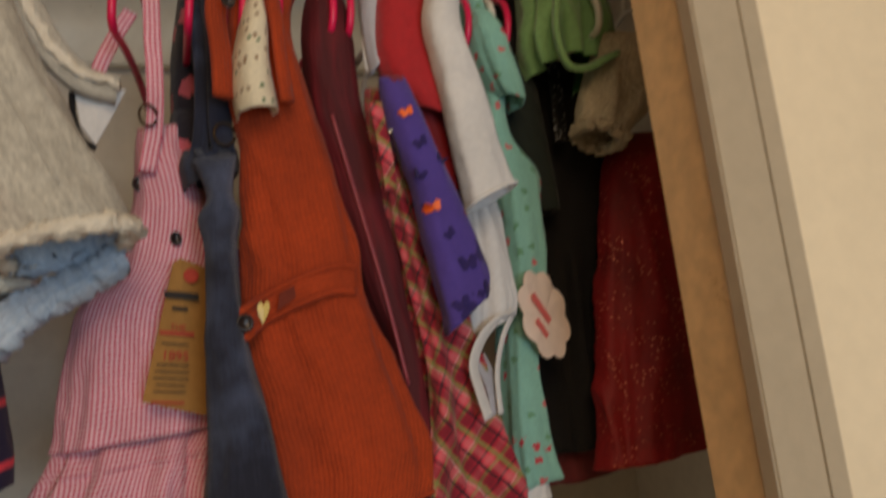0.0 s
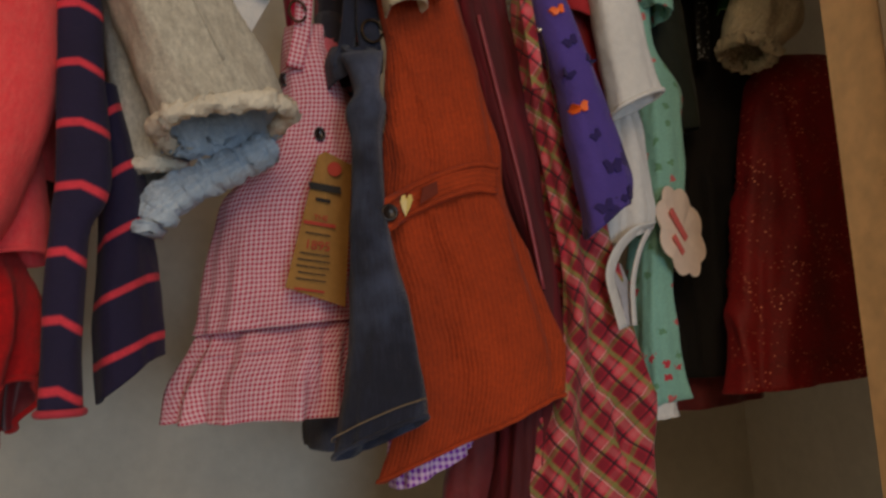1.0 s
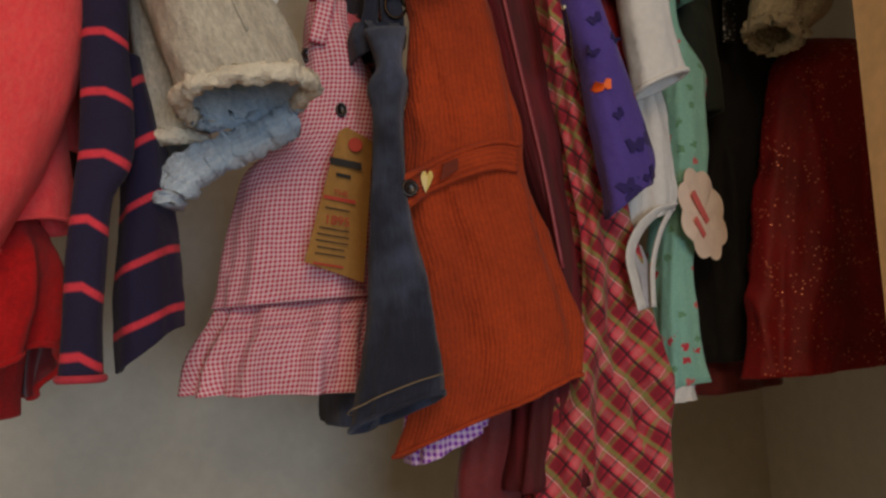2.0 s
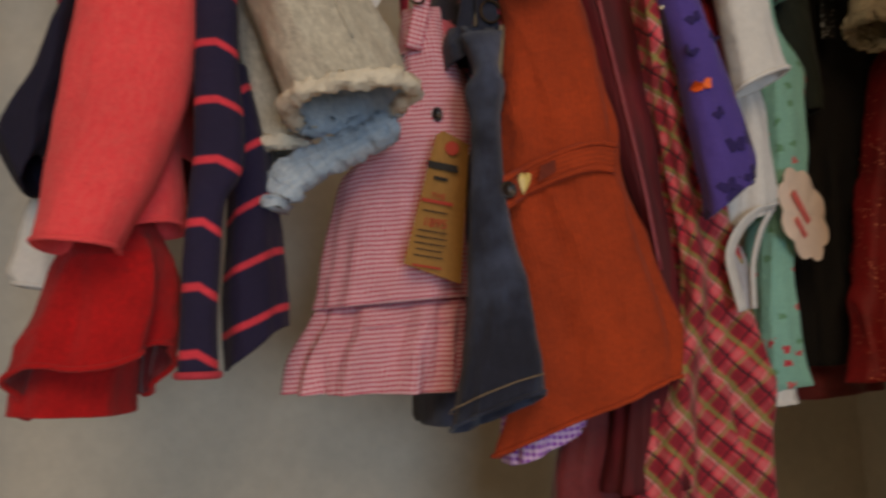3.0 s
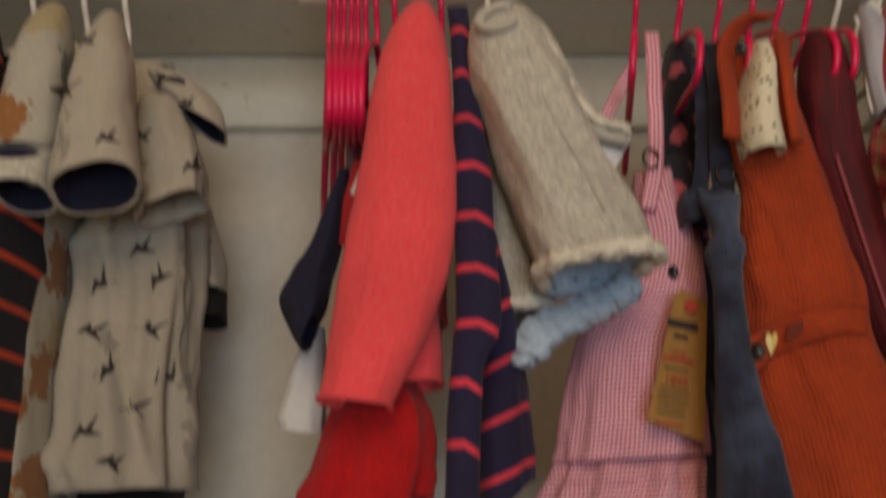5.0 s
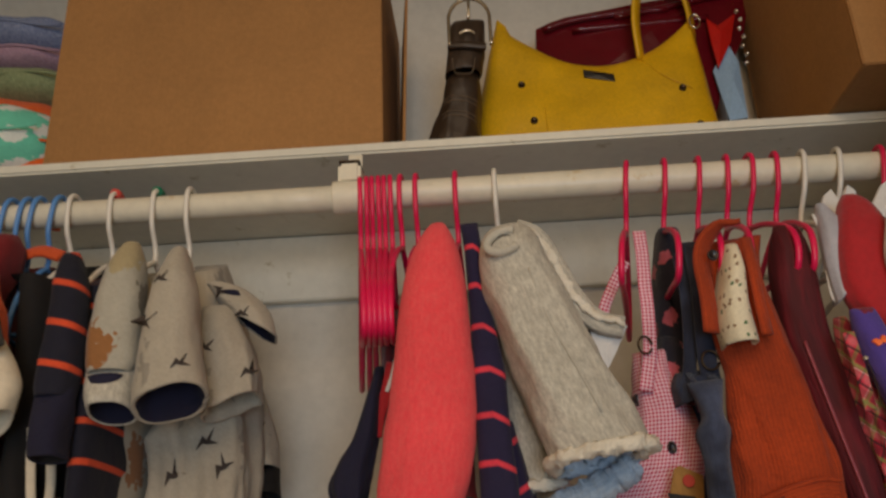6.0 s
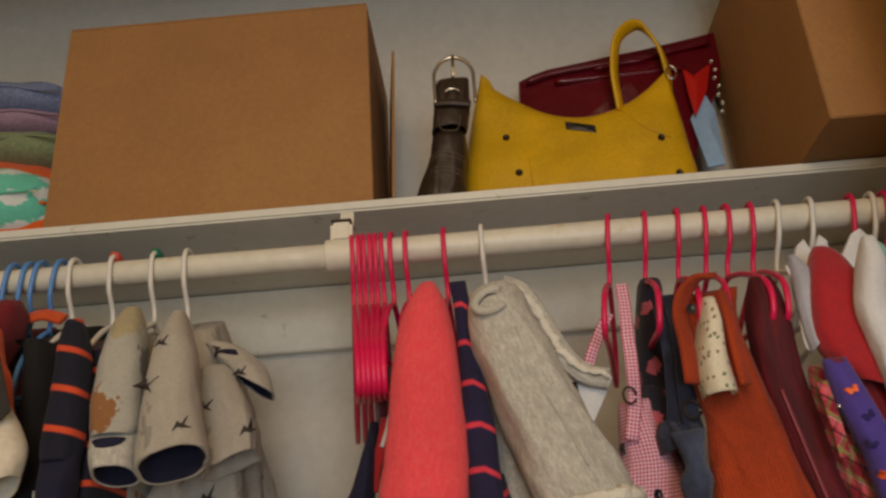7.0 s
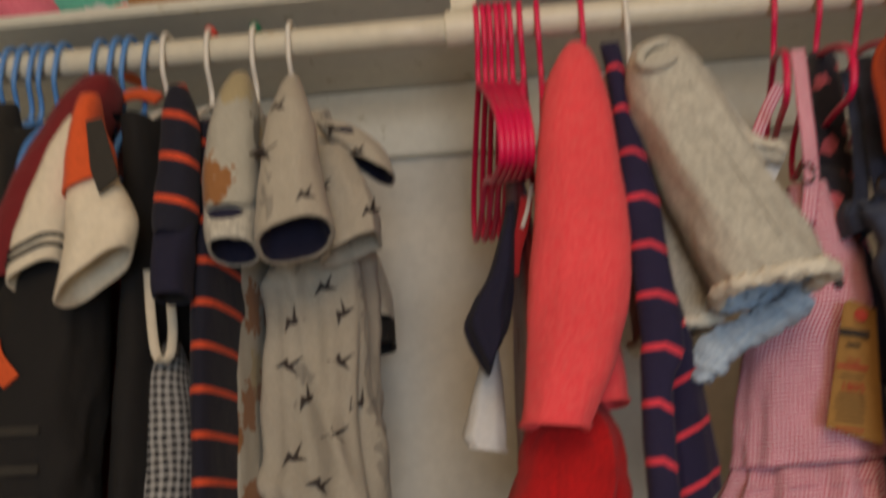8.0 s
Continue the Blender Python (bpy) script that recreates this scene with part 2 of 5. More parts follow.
BOX = cardboard("box_board", (164, 118, 68))
TAG = plain("pink_card", (240, 216, 196), 0.7, 0.0, 0.06)
INK = plain("black_ink", (30, 24, 20), 0.7, 0, 0.05)
RED_INK = plain("red_ink", (180, 56, 36), 0.7, 0, 0.05)
ROSE_INK = plain("rose_ink", (228, 110, 104), 0.7, 0, 0.05)
YELLOW = leather("yellow_leather", (222, 172, 12), 0.5)
BROWN = leather("brown_leather", (58, 44, 32), 0.45)
WINE = leather("wine_vinyl", (96, 12, 24), 0.2)
BRIGHT_RED = leather("red_vinyl", (190, 30, 24), 0.25)
CHROME = metal("polished_metal", (220, 212, 196))
GOLD = plastic("gold_enamel", (226, 200, 116), 0.4)
DARK_METAL = metal("dark_metal", (70, 58, 46), 0.4)
BUTTON = plastic("dark_button", (34, 24, 24), 0.3)
FLY = plastic("orange_applique", (250, 110, 40), 0.4)
GREYBLUE = fleece("slate_blanket", (96, 110, 146), (140, 150, 178), 0.2)
LILAC = fleece("lilac_blanket", (150, 118, 140), (176, 146, 164), 0.2)
SAGE = fleece("sage_blanket", (116, 128, 90), (146, 156, 116), 0.2)
TANGERINE = fleece("tangerine_blanket", (226, 92, 26), (240, 112, 44), 0.15)
PINK_BLANKET = fleece("pink_blanket", (232, 110, 130), (244, 134, 150), 0.12)
MINT_BLANKET = printed("mint_blanket_print", (110, 206, 176), [((226, 230, 222), 0.7)], 24, 0.42, 1.0)
LIGHT_BLUE = plain("light_blue_cloth", (150, 180, 206), 0.8, 0.2, 0.15)


# ---- building helpers ----
def mesh_object(name, verts, faces, mat, uvs=None, smooth=True):
    me = bpy.data.meshes.new(name)
    me.from_pydata([tuple(v) for v in verts], [], faces)
    if mat is not None:
        me.materials.append(mat)
    if smooth:
        me.polygons.foreach_set("use_smooth", [True] * len(me.polygons))
    if uvs is not None:
        layer = me.uv_layers.new(name="UVMap")
        idx = np.empty(len(me.loops), dtype=np.int32)
        me.loops.foreach_get("vertex_index", idx)
        layer.data.foreach_set("uv", np.asarray(uvs, dtype=np.float32)[idx].ravel())
    me.update()
    return new(name, me)


def under(ob, parent, label=""):
    ob.parent = parent
    if label:
        ob["label"] = label
    return ob


HUNG = []


def thing(name, place, label, category, group="", hang=None):
    """An Empty that parents the parts. hang: where it comes to hang in the end, its lean in degrees and its size."""
    ob = new(name)
    if hang:
        HUNG.append((ob, hang))
    ob.location = place
    ob.empty_display_size = 0.02
    tagged(ob, label, category, group)
    return ob


def part(name, bm, mat, parent, label="", smooth=False):
    """Links a bmesh, given in world coordinates, as one mesh under a thing."""
    me = bpy.data.meshes.new(name)
    bm.to_mesh(me)
    bm.free()
    me.materials.append(mat)
    if smooth:
        me.polygons.foreach_set("use_smooth", [True] * len(me.polygons))
    ob = new(name, me)
    if parent is not None:
        attach(ob, parent)
    if label:
        ob["label"] = label
    return ob


def attach(ob, parent):
    """Parents ob, whose mesh is in world coordinates, without moving it."""
    base = Vector(parent.location)
    up = parent.parent
    while up is not None:
        base += up.location
        up = up.parent
    ob.data.transform(Matrix.Translation(-base))
    ob.parent = parent


def box_bm(x0, x1, y0, y1, z0, z1, bevel=0.0, seg=2):
    bm = bmesh.new()
    bmesh.ops.create_cube(bm, size=1, matrix=Matrix.Translation(((x0 + x1) / 2, (y0 + y1) / 2, (z0 + z1) / 2)) @ Matrix.Diagonal((x1 - x0, y1 - y0, z1 - z0, 1)))
    if bevel:
        bmesh.ops.bevel(bm, geom=bm.edges[:], offset=bevel, segments=seg, affect="EDGES")
    return bm


def spline(rows, n):
    """Catmull-Rom through rows of numbers, sampled n times by length."""
    p = np.asarray(rows, dtype=float)
    if len(p) < 2:
        return p
    ext = np.vstack([2 * p[0] - p[1], p, 2 * p[-1] - p[-2]])
    seg = np.maximum(np.linalg.norm(np.diff(p[:, :3], axis=0), axis=1), 1e-6)
    at = np.concatenate([[0], np.cumsum(seg)])
    out = []
    for s in np.linspace(0, at[-1], n):
        i = min(int(np.searchsorted(at, s, side="right")) - 1, len(p) - 2)
        t = (s - at[i]) / seg[i]
        a, b, c, d = ext[i], ext[i + 1], ext[i + 2], ext[i + 3]
        out.append(0.5 * (2 * b + (c - a) * t + (2 * a - 5 * b + 4 * c - d) * t * t + (3 * b - a - 3 * c + d) * t ** 3))
    return np.array(out)


def rod_mesh(points, radius, sides=10, close=False, samples=0, flat=1.0):
    """A bent round bar: vertices and faces."""
    p = np.asarray(points, dtype=float)
    if samples:
        p = spline(p, samples)
    n = len(p)
    tan = np.gradient(p, axis=0)
    if close:
        tan = (np.roll(p, -1, 0) - np.roll(p, 1, 0))
    tan /= np.linalg.norm(tan, axis=1)[:, None]
    ref = np.array((0.31, 0.2, 0.93)) if abs(tan[0][2]) < 0.9 else np.array((1.0, 0.1, 0.0))
    side = np.cross(tan[0], ref)
    verts = []
    for i in range(n):
        side = side - tan[i] * np.dot(side, tan[i])
        side /= np.linalg.norm(side)
        other = np.cross(tan[i], side)
        for k in range(sides):
            a = 2 * math.pi * k / sides
            verts.append(p[i] + radius * (math.cos(a) * side + flat * math.sin(a) * other))
    faces = []
    for i in range(n if close else n - 1):
        j = (i + 1) % n
        for k in range(sides):
            m = (k + 1) % sides
            faces.append((i * sides + k, i * sides + m, j * sides + m, j * sides + k))
    if not close:
        faces += [tuple(range(sides))[::-1], tuple(range((n - 1) * sides, n * sides))]
    return verts, faces


def bar(name, points, radius, mat, parent, label="", **kw):
    v, f = rod_mesh(points, radius, **kw)
    ob = mesh_object(name, v, f, mat)
    attach(ob, parent)
    if label:
        ob["label"] = label
    return ob


from mathutils.bvhtree import BVHTree

SHOULDER = 1.56
SURFACE = {}
HEM = {}


def smooth01(x):
    x = min(1.0, max(0.0, x))
    return x * x * (3 - 2 * x)


def cloth(name, rows, mat, parent, front, deep, folds=5, amp=0.003, tilt=(0.0, 0.0), lining=None, seed=0, roof=False,
          label="", n=80, m=72, flare=1.0, square=2.5, wrinkle=0.004, lift=0.0, yaw=0.0, lipwidth=0.0025, slant=0.0, bend=-2.0, crease=0.003, drop=0.075, sway=0.0):
    """A hanging tube of cloth. rows: height, x of its middle, half width; front: y of its near face; deep: its half depth.
    folds and amp: pleats that grow towards the hem; crease: sharp drapes; tilt: slope of the hem along x and y; roof: the top
    follows the hanger's shoulders; sway: how far the hem hangs back; slant: how far the weave runs off level beyond the bend."""
    rnd = random.Random(seed * 7 + len(name))
    prof = spline([(r[0], r[1], r[2]) for r in rows], m)
    top, low = prof[0][0], prof[-1][0]
    ph = [rnd.uniform(0, 6.28) for _ in range(6)]
    off = Vector((rnd.uniform(-50, 50), rnd.uniform(-50, 50), 0))
    yc = front + deep
    verts, uvs = [], []
    cy, sy = math.cos(radians(yaw)), math.sin(radians(yaw))

    def ring(z, x, w, d, k, inset=0.0):
        start = len(verts)
        grow = k ** flare
        for i in range(n + 1):
            a = 2 * math.pi * (i / n + 0.25)
            c, s = math.cos(a), math.sin(a)
            px = math.copysign(abs(c) ** (2 / square), c)
            py = math.copysign(abs(s) ** (2 / square), s)
            r = amp * grow * (math.sin(folds * a + ph[0] + 1.2 * k) + 0.5 * math.sin((folds * 2 + 1) * a + ph[1] - k))
            q = Vector((px * w, py * d, z))
            fine = noise.noise(Vector((q.x * 38, q.y * 30, z * 15)) + off) + 0.45 * noise.noise(Vector((q.x * 80, q.y * 70, z * 46)) + off)
            ridge = 1 - 2.6 * abs(noise.noise(Vector((q.x * 26 + z * 3.5, q.y * 22, z * 5)) - off))
            r += wrinkle * fine + crease * min(1, 0.35 + k) * (max(0.0, ridge) ** 2 - 0.3)
            r *= min(1.0, w / 0.038)
            lx = px * (w - inset) + c * r
            ly = py * (d - inset) + s * r
            gx, gy = lx * cy - ly * sy, lx * sy + ly * cy
            gz = z + k ** 2 * (tilt[0] * px + tilt[1] * py) + lift * k ** 3 * math.sin(3 * a + ph[2])
            if roof:
                gz = min(gz, SHOULDER - drop * min(1.0, abs(yc + gy - 0.85) / 0.15) ** 1.2)
            verts.append((x + gx, yc + gy + sway * k, gz))
            uvs.append([0.0, z + k ** 2 * tilt[0] * px + slant * max(0.0, px - bend) / (1 - bend)])
        run = [0.0]
        for i in range(start + 1, len(verts)):
            run.append(run[-1] + math.hypot(verts[i][0] - verts[i - 1][0], verts[i][1] - verts[i - 1][1]))
        for i, u in enumerate(run):
            uvs[start + i][0] = u - run[n // 2]

    for q in range(m):
        z, x, w = prof[q]
        k = min(1.0, max(0.0, (top - z) / max(top - low, 1e-5)))
        tip = min(1.0, math.sqrt(max(0.0, (top - z) / 0.035)) * 0.8 + 0.2)
        ring(z, x, max(w, 0.002), deep * (tip if not roof else 1.0), k)
    faces = []
    for q in range(m - 1):
        for i in range(n):
            a = q * (n + 1) + i
            faces.append((a, a + n + 1, a + n + 2, a + 1))
    faces.append(tuple(range(n)))
    # the turned hem and the inside; BLACK linings put its shade into the colour
    z, x, w = prof[-1]
    b0 = (m - 1) * (n + 1)
    hem = [verts[b0 + i] for i in range(n)]
    start = len(verts)
    ring(z - 0.0006, x, w, deep, 1.0, lipwidth * 0.5)
    ring(z + 0.0006, x, w, deep, 1.0, lipwidth)
    for i in range(n):
        faces.append((b0 + i, start + i, start + i + 1, b0 + i + 1))
        faces.append((start + i, start + n + 1 + i, start + n + 2 + i, start + i + 1))
    inner_from = len(faces)
    depth_in = min(0.16, (top - low) * 0.7)
    last = start + n + 1
    for q in range(1, 9):
        zz = z + depth_in * q / 8
        pz = prof[np.argmin(np.abs(prof[:, 0] - zz))]
        ring(zz, pz[1], max(pz[2], 0.004), deep * 0.97, max(0.0, 1 - (zz - low) / max(top - low, 1e-5)), lipwidth + 0.001)
        here = len(verts) - (n + 1)
        for i in range(n):
            faces.append((last + i, here + i, here + i + 1, last + i + 1))
        last = here
    faces.append(tuple(range(last, last + n)))
    ob = mesh_object(name, verts, faces, mat, uvs)
    SURFACE[ob.name] = BVHTree.FromPolygons(verts, faces)
    HEM[ob.name] = hem
    if lining is not None:
        ob.data.materials.append(lining)
        ids = np.zeros(len(ob.data.polygons), dtype=np.int32)
        ids[inner_from:] = 1
        ob.data.polygons.foreach_set("material_index", ids)
    attach(ob, parent)
    if label:
        ob["label"] = label
    return ob


def forward(ob, way, share):
    """Brings a part nearer along the way from its thing's base, growing smaller with it."""
    ob.location = Vector(way) * share
    ob.scale = (1 - share,) * 3


def pin(ob, x, z, proud=0.0015):
    """The near surface of a cloth at x and z."""
    hit = SURFACE[ob.name].ray_cast(Vector((x, 0.2, z)), Vector((0, 1, 0)))[0]
    if hit is None:
        hit = SURFACE[ob.name].find_nearest(Vector((x, 0.6, z)))[0]
    return Vector((x, hit.y - proud, z))


def decal(name, ob, shapes, mat, parent, proud=0.0018, label=""):
    """Flat applied shapes, lists of (x, z) outlines, each laid on the near face of a cloth with a little thickness."""
    for shape in shapes:
        k = len(shape)
        cx, cz = sum(q[0] for q in shape) / k, sum(q[1] for q in shape) / k
        if SURFACE[ob.name].ray_cast(Vector((cx, 0.2, cz)), Vector((0, 1, 0)))[0] is None:
            continue
        verts = [pin(ob, x, z, proud) for x, z in shape] + [pin(ob, x, z, proud - 0.003) for x, z in shape] + [pin(ob, cx, cz, proud)]
        faces = [(i, (i + 1) % k, 2 * k) for i in range(k)] + [(i, k + i, k + (i + 1) % k, (i + 1) % k) for i in range(k)]
        out = mesh_object(name, verts, faces, mat, smooth=False)
        attach(out, parent)
        if label:
            out["label"] = label


def ribbon(name, points, width, thick, mat, parent, label="", side=(1, 0, 0), samples=24, taper=1.0, lump=0.0):
    """A strap: a flat section swept along points; side: the way its width lies."""
    p = spline(points, samples)
    s = np.array(side, dtype=float)
    tan = np.gradient(p, axis=0)
    verts, faces, uvs = [], [], []
    for i in range(samples):
        t = tan[i] / np.linalg.norm(tan[i])
        a = s - t * np.dot(s, t)
        a /= np.linalg.norm(a)
        b = np.cross(t, a)
        w = width * (1 + (taper - 1) * i / (samples - 1))
        for u, v in ((-1, -0.6), (-0.85, -1), (0, -1.15), (0.85, -1), (1, -0.6), (1, 0.6), (0.85, 1), (0, 1.0), (-0.85, 1), (-1, 0.6)):
            verts.append(p[i] + a * u * w / 2 + b * v * thick / 2)
            uvs.append((u * w / 2, p[i][2]))
    if lump:
        verts = [Vector(q) + noise.noise_vector(Vector(q) * 150) * lump + noise.noise_vector(Vector(q) * 380) * lump * 0.6 for q in verts]
    for i in range(samples - 1):
        for k in range(10):
            m = (k + 1) % 10
            faces.append((i * 10 + k, i * 10 + m, i * 10 + 10 + m, i * 10 + 10 + k))
    faces += [tuple(range(10))[::-1], tuple(range((samples - 1) * 10, samples * 10))]
    ob = mesh_object(name, verts, faces, mat, uvs)
    attach(ob, parent)
    if label:
        ob["label"] = label
    return ob


def trim(name, ob, radius, mat, parent, lump=0.0, label="", lift=0.0, only=None):
    """A rolled or furry edge along the hem of a cloth."""
    ring = [Vector(p) + Vector((0, 0, lift)) for p in HEM[ob.name]]
    if only:
        k = len(ring)
        ring = [ring[i % k] for i in range(int(only[0] * k), int(only[1] * k))]
    v, f = rod_mesh([tuple(p) for p in ring], radius, 12, not only)
    if lump:
        v = [tuple(Vector(p) + noise.noise_vector(Vector(p) * 190) * lump + noise.noise_vector(Vector(p) * 420) * lump * 0.75) for p in v]
    out = mesh_object(name, v, f, mat)
    attach(out, parent)
    if label:
        out["label"] = label
    return out


def disc(name, centre, radius, thick, mat, parent, label="", wide=1.0, lean=0.0):
    """A button: a rounded disc facing the room, with a rim."""
    verts, faces = [], []
    prof = [(1.0, 0.5), (1.0, -0.2), (0.9, -0.5), (0.72, -0.45), (0.62, -0.2), (0.0, -0.2)]
    k = 18
    for r, y in prof[:-1]:
        for i in range(k):
            a = 2 * math.pi * i / k
            verts.append((centre[0] + r * radius * wide * math.cos(a), centre[1] + y * thick + lean * math.cos(a) * radius, centre[2] + r * radius * math.sin(a)))
    verts.append((centre[0], centre[1] - 0.2 * thick, centre[2]))
    for q in range(len(prof) - 2):
        for i in range(k):
            j = (i + 1) % k
            faces.append((q * k + i, q * k + j, (q + 1) * k + j, (q + 1) * k + i))
    base = (len(prof) - 2) * k
    faces += [(base + i, base + (i + 1) % k, len(verts) - 1) for i in range(k)]
    ob = mesh_object(name, verts, faces, mat)
    attach(ob, parent)
    if label:
        ob["label"] = label
    return ob


def slab(name, outline, mat, parent, thick=0.0012, label="", bulge=0.0):
    """A thin plate from an outline of (x, y, z) points."""
    c = Vector((0, 0, 0))
    pts = [Vector(p) for p in outline]
    for p in pts:
        c += p / len(pts)
    nrm = Vector((0, 0, 0))
    for i in range(len(pts)):
        nrm += (pts[i] - c).cross(pts[(i + 1) % len(pts)] - c)
    nrm.normalize()
    if nrm.y > 0:
        nrm = -nrm
    k = len(pts)
    verts = pts + [p - nrm * thick for p in pts] + [c + nrm * bulge, c - nrm * thick]
    faces = [(i, (i + 1) % k, 2 * k) for i in range(k)] + [(k + (i + 1) % k, k + i, 2 * k + 1) for i in range(k)]
    faces += [(i, k + i, k + (i + 1) % k, (i + 1) % k) for i in range(k)]
    ob = mesh_object(name, verts, faces, mat, smooth=False)
    attach(ob, parent)
    if label:
        ob["label"] = label
    return ob


def lettering(name, words, centre, height, turn, mat, parent, label=""):
    """Raised printed letters that face the room, turned by degrees in their plane."""
    data = bpy.data.curves.new(name, "FONT")
    data.body, data.size, data.align_x, data.align_y, data.extrude = words, height, "CENTER", "CENTER", 0.0002
    carrier = new(name, data)
    me = bpy.data.meshes.new_from_object(carrier.evaluated_get(bpy.context.evaluated_depsgraph_get()))
    bpy.data.objects.remove(carrier)
    me.materials.clear()
    me.materials.append(mat)
    me.transform(pose(*centre, 90, 0, 0) @ pose(0, 0, 0, 0, 0, turn))
    ob = new(name, me)
    attach(ob, parent)
    if label:
        ob["label"] = label
    return ob


def zigzag(x, z, s, turn):
    """A small lightning bolt."""
    pts = [(-0.55, 0.15), (0.05, 0.28), (-0.02, 0.02), (0.6, 0.12), (0.1, -0.1), (0.2, -0.45), (-0.12, -0.12), (-0.2, 0.08)]
    c, q = math.cos(turn), math.sin(turn)
    return [(x + s * (a * c - b * q), z + s * (a * q + b * c)) for a, b in pts]


def butterfly(x, z, s, turn):
    pts = [(0, 0.12), (0.3, 0.45), (0.6, 0.35), (0.5, 0.02), (0.42, -0.3), (0.15, -0.32), (0, -0.1), (-0.15, -0.32), (-0.42, -0.3), (-0.5, 0.02), (-0.6, 0.35), (-0.3, 0.45)]
    c, q = math.cos(turn), math.sin(turn)
    return [(x + s * (a * c - b * q), z + s * (a * q + b * c)) for a, b in pts]


def hanger(x, mat, name, label, turn=0.0, lean=0.0, tip=None, wide=0.15, sag=0.0):
    """A tubular plastic clothes hanger, its hook over the rod and its shoulders across it."""
    h = thing(name, (x, ROD_Y, ROD_Z), label, "hanger", "hangers on the rod")
    c, s = math.cos(radians(turn)), math.sin(radians(turn))

    def at(q, z):
        drop = (1.68 - z) * lean
        return (x + s * q + drop, ROD_Y + c * q, z)

    r = ROD_R + 0.0038
    hook = [at(r * math.cos(radians(a)), ROD_Z + r * math.sin(radians(a)) + 0.002) for a in range(-20, 200, 20)]
    hook += [at(-0.0205, 1.628), at(-0.017, 1.612), at(-0.006, 1.597), at(0.0, 1.585), at(0.0, 1.568)]
    bar("hook", hook, 0.0031, mat, h, samples=44)
    if tip is not None:
        bar("hook_tip", [at(r * math.cos(radians(a)), ROD_Z + r * math.sin(radians(a)) + 0.002) for a in (60, 80, 100, 120)], 0.0062, tip, h, "coloured size clip")
    w = wide
    loop = [at(0, 1.572), at(-0.4 * w, 1.556), at(-0.85 * w, 1.528), at(-w, 1.508), at(-1.02 * w, 1.488), at(-0.93 * w, 1.476), at(-0.5 * w, 1.482),
            at(0, 1.485), at(0.5 * w, 1.482), at(0.93 * w, 1.476), at(1.02 * w, 1.488), at(w, 1.508), at(0.85 * w, 1.528), at(0.4 * w, 1.556)]
    loop = [(a, b, d - sag * min(1.0, abs(b - ROD_Y) / w + (0.6 if d < 1.49 else 0.0))) for a, b, d in loop]
    p = spline(loop + [loop[0]], 80)[:-1]
    v, f = rod_mesh(p, 0.0034, 8, True)
    ob = mesh_object("frame", v, f, mat)
    attach(ob, h)
    return h


# ---- the closet ----
def structure(name, bm, mat, label, category):
    ob = part(name, bm, mat, None)
    return tagged(ob, label, category, kind="structure")


BACK = 1.16
structure("wall_back", box_bm(-1.45, 0.80, BACK, BACK + 0.1, 0, 2.5), WALL, "cream painted back wall of the closet", "wall")
structure("wall_closet_east", box_bm(0.78, 0.88, 0.552, BACK, 0, 2.5), WALL, "cream painted side wall of the closet", "wall")
structure("wall_closet_west", box_bm(-1.45, -1.35, 0.552, BACK, 0, 2.5), WALL, "cream painted side wall of the closet", "wall")
structure("ceiling", box_bm(-2.2, 2.2, -2.6, 1.26, 2.5, 2.6), WALL, "flat cream painted ceiling", "ceiling")
# both floors are unseen and act as reflectors for the lower closet
structure("floor", box_bm(-2.2, 2.2, -2.6, 0.505, -0.1, 0.0), FLOORING, "unseen beige floor of the room, added to bounce light", "floor")
structure("floor_closet", box_bm(-1.45, 0.88, 0.505, 1.26, -0.1, -0.004), FLOORING, "unseen beige floor of the closet, added to bounce light", "floor")
structure("wall_front_east", box_bm(0.465, 2.2, 0.505, 0.552, 0, 2.5), ROOM, "warm cream painted wall beside the closet", "wall")
structure("wall_front_west", box_bm(-2.2, -1.25, 0.505, 0.552, 0, 2.5), ROOM, "warm cream painted wall beside the closet", "wall")
structure("wall_front_head", box_bm(-1.25, 0.465, 0.505, 0.552, 2.16, 2.5), ROOM, "warm cream painted wall above the closet opening", "wall")
structure("wall_south", box_bm(-2.2, 2.2, -2.7, -2.6, 0, 2.5), ROOM, "warm cream painted room wall", "wall")
structure("wall_east", box_bm(2.2, 2.3, -2.6, 0.552, 0, 2.5), ROOM, "warm cream painted room wall", "wall")
structure("wall_west", box_bm(-2.3, -2.2, -2.6, 0.552, 0, 2.5), ROOM, "warm cream painted room wall", "wall")
structure("door_jamb", box_bm(0.437, 0.465, 0.503, 0.554, 0, 2.16, 0.002), REVEAL, "tan painted wooden closet jamb", "door frame")
structure("trim", box_bm(0.434, 0.474, 0.488, 0.5025, 0, 2.2, 0.0015), TRIM, "cream painted wooden casing round the closet", "trim")
structure("trim", box_bm(0.4745, 0.496, 0.491, 0.5045, 0, 2.2, 0.003), TRIM, "cream painted backband of the casing", "trim")
structure("wall_cleat", box_bm(-1.35, 0.78, BACK - 0.02, BACK - 0.0005, 1.612, 1.7185, 0.002), SHELF_PAINT, "painted wooden cleat under the shelf", "trim")
structure("shelf", box_bm(-1.35, 0.78, 0.88, BACK - 0.001, 1.72, 1.735, 0.003), SHELF_PAINT, "white painted wooden closet shelf", "shelf")

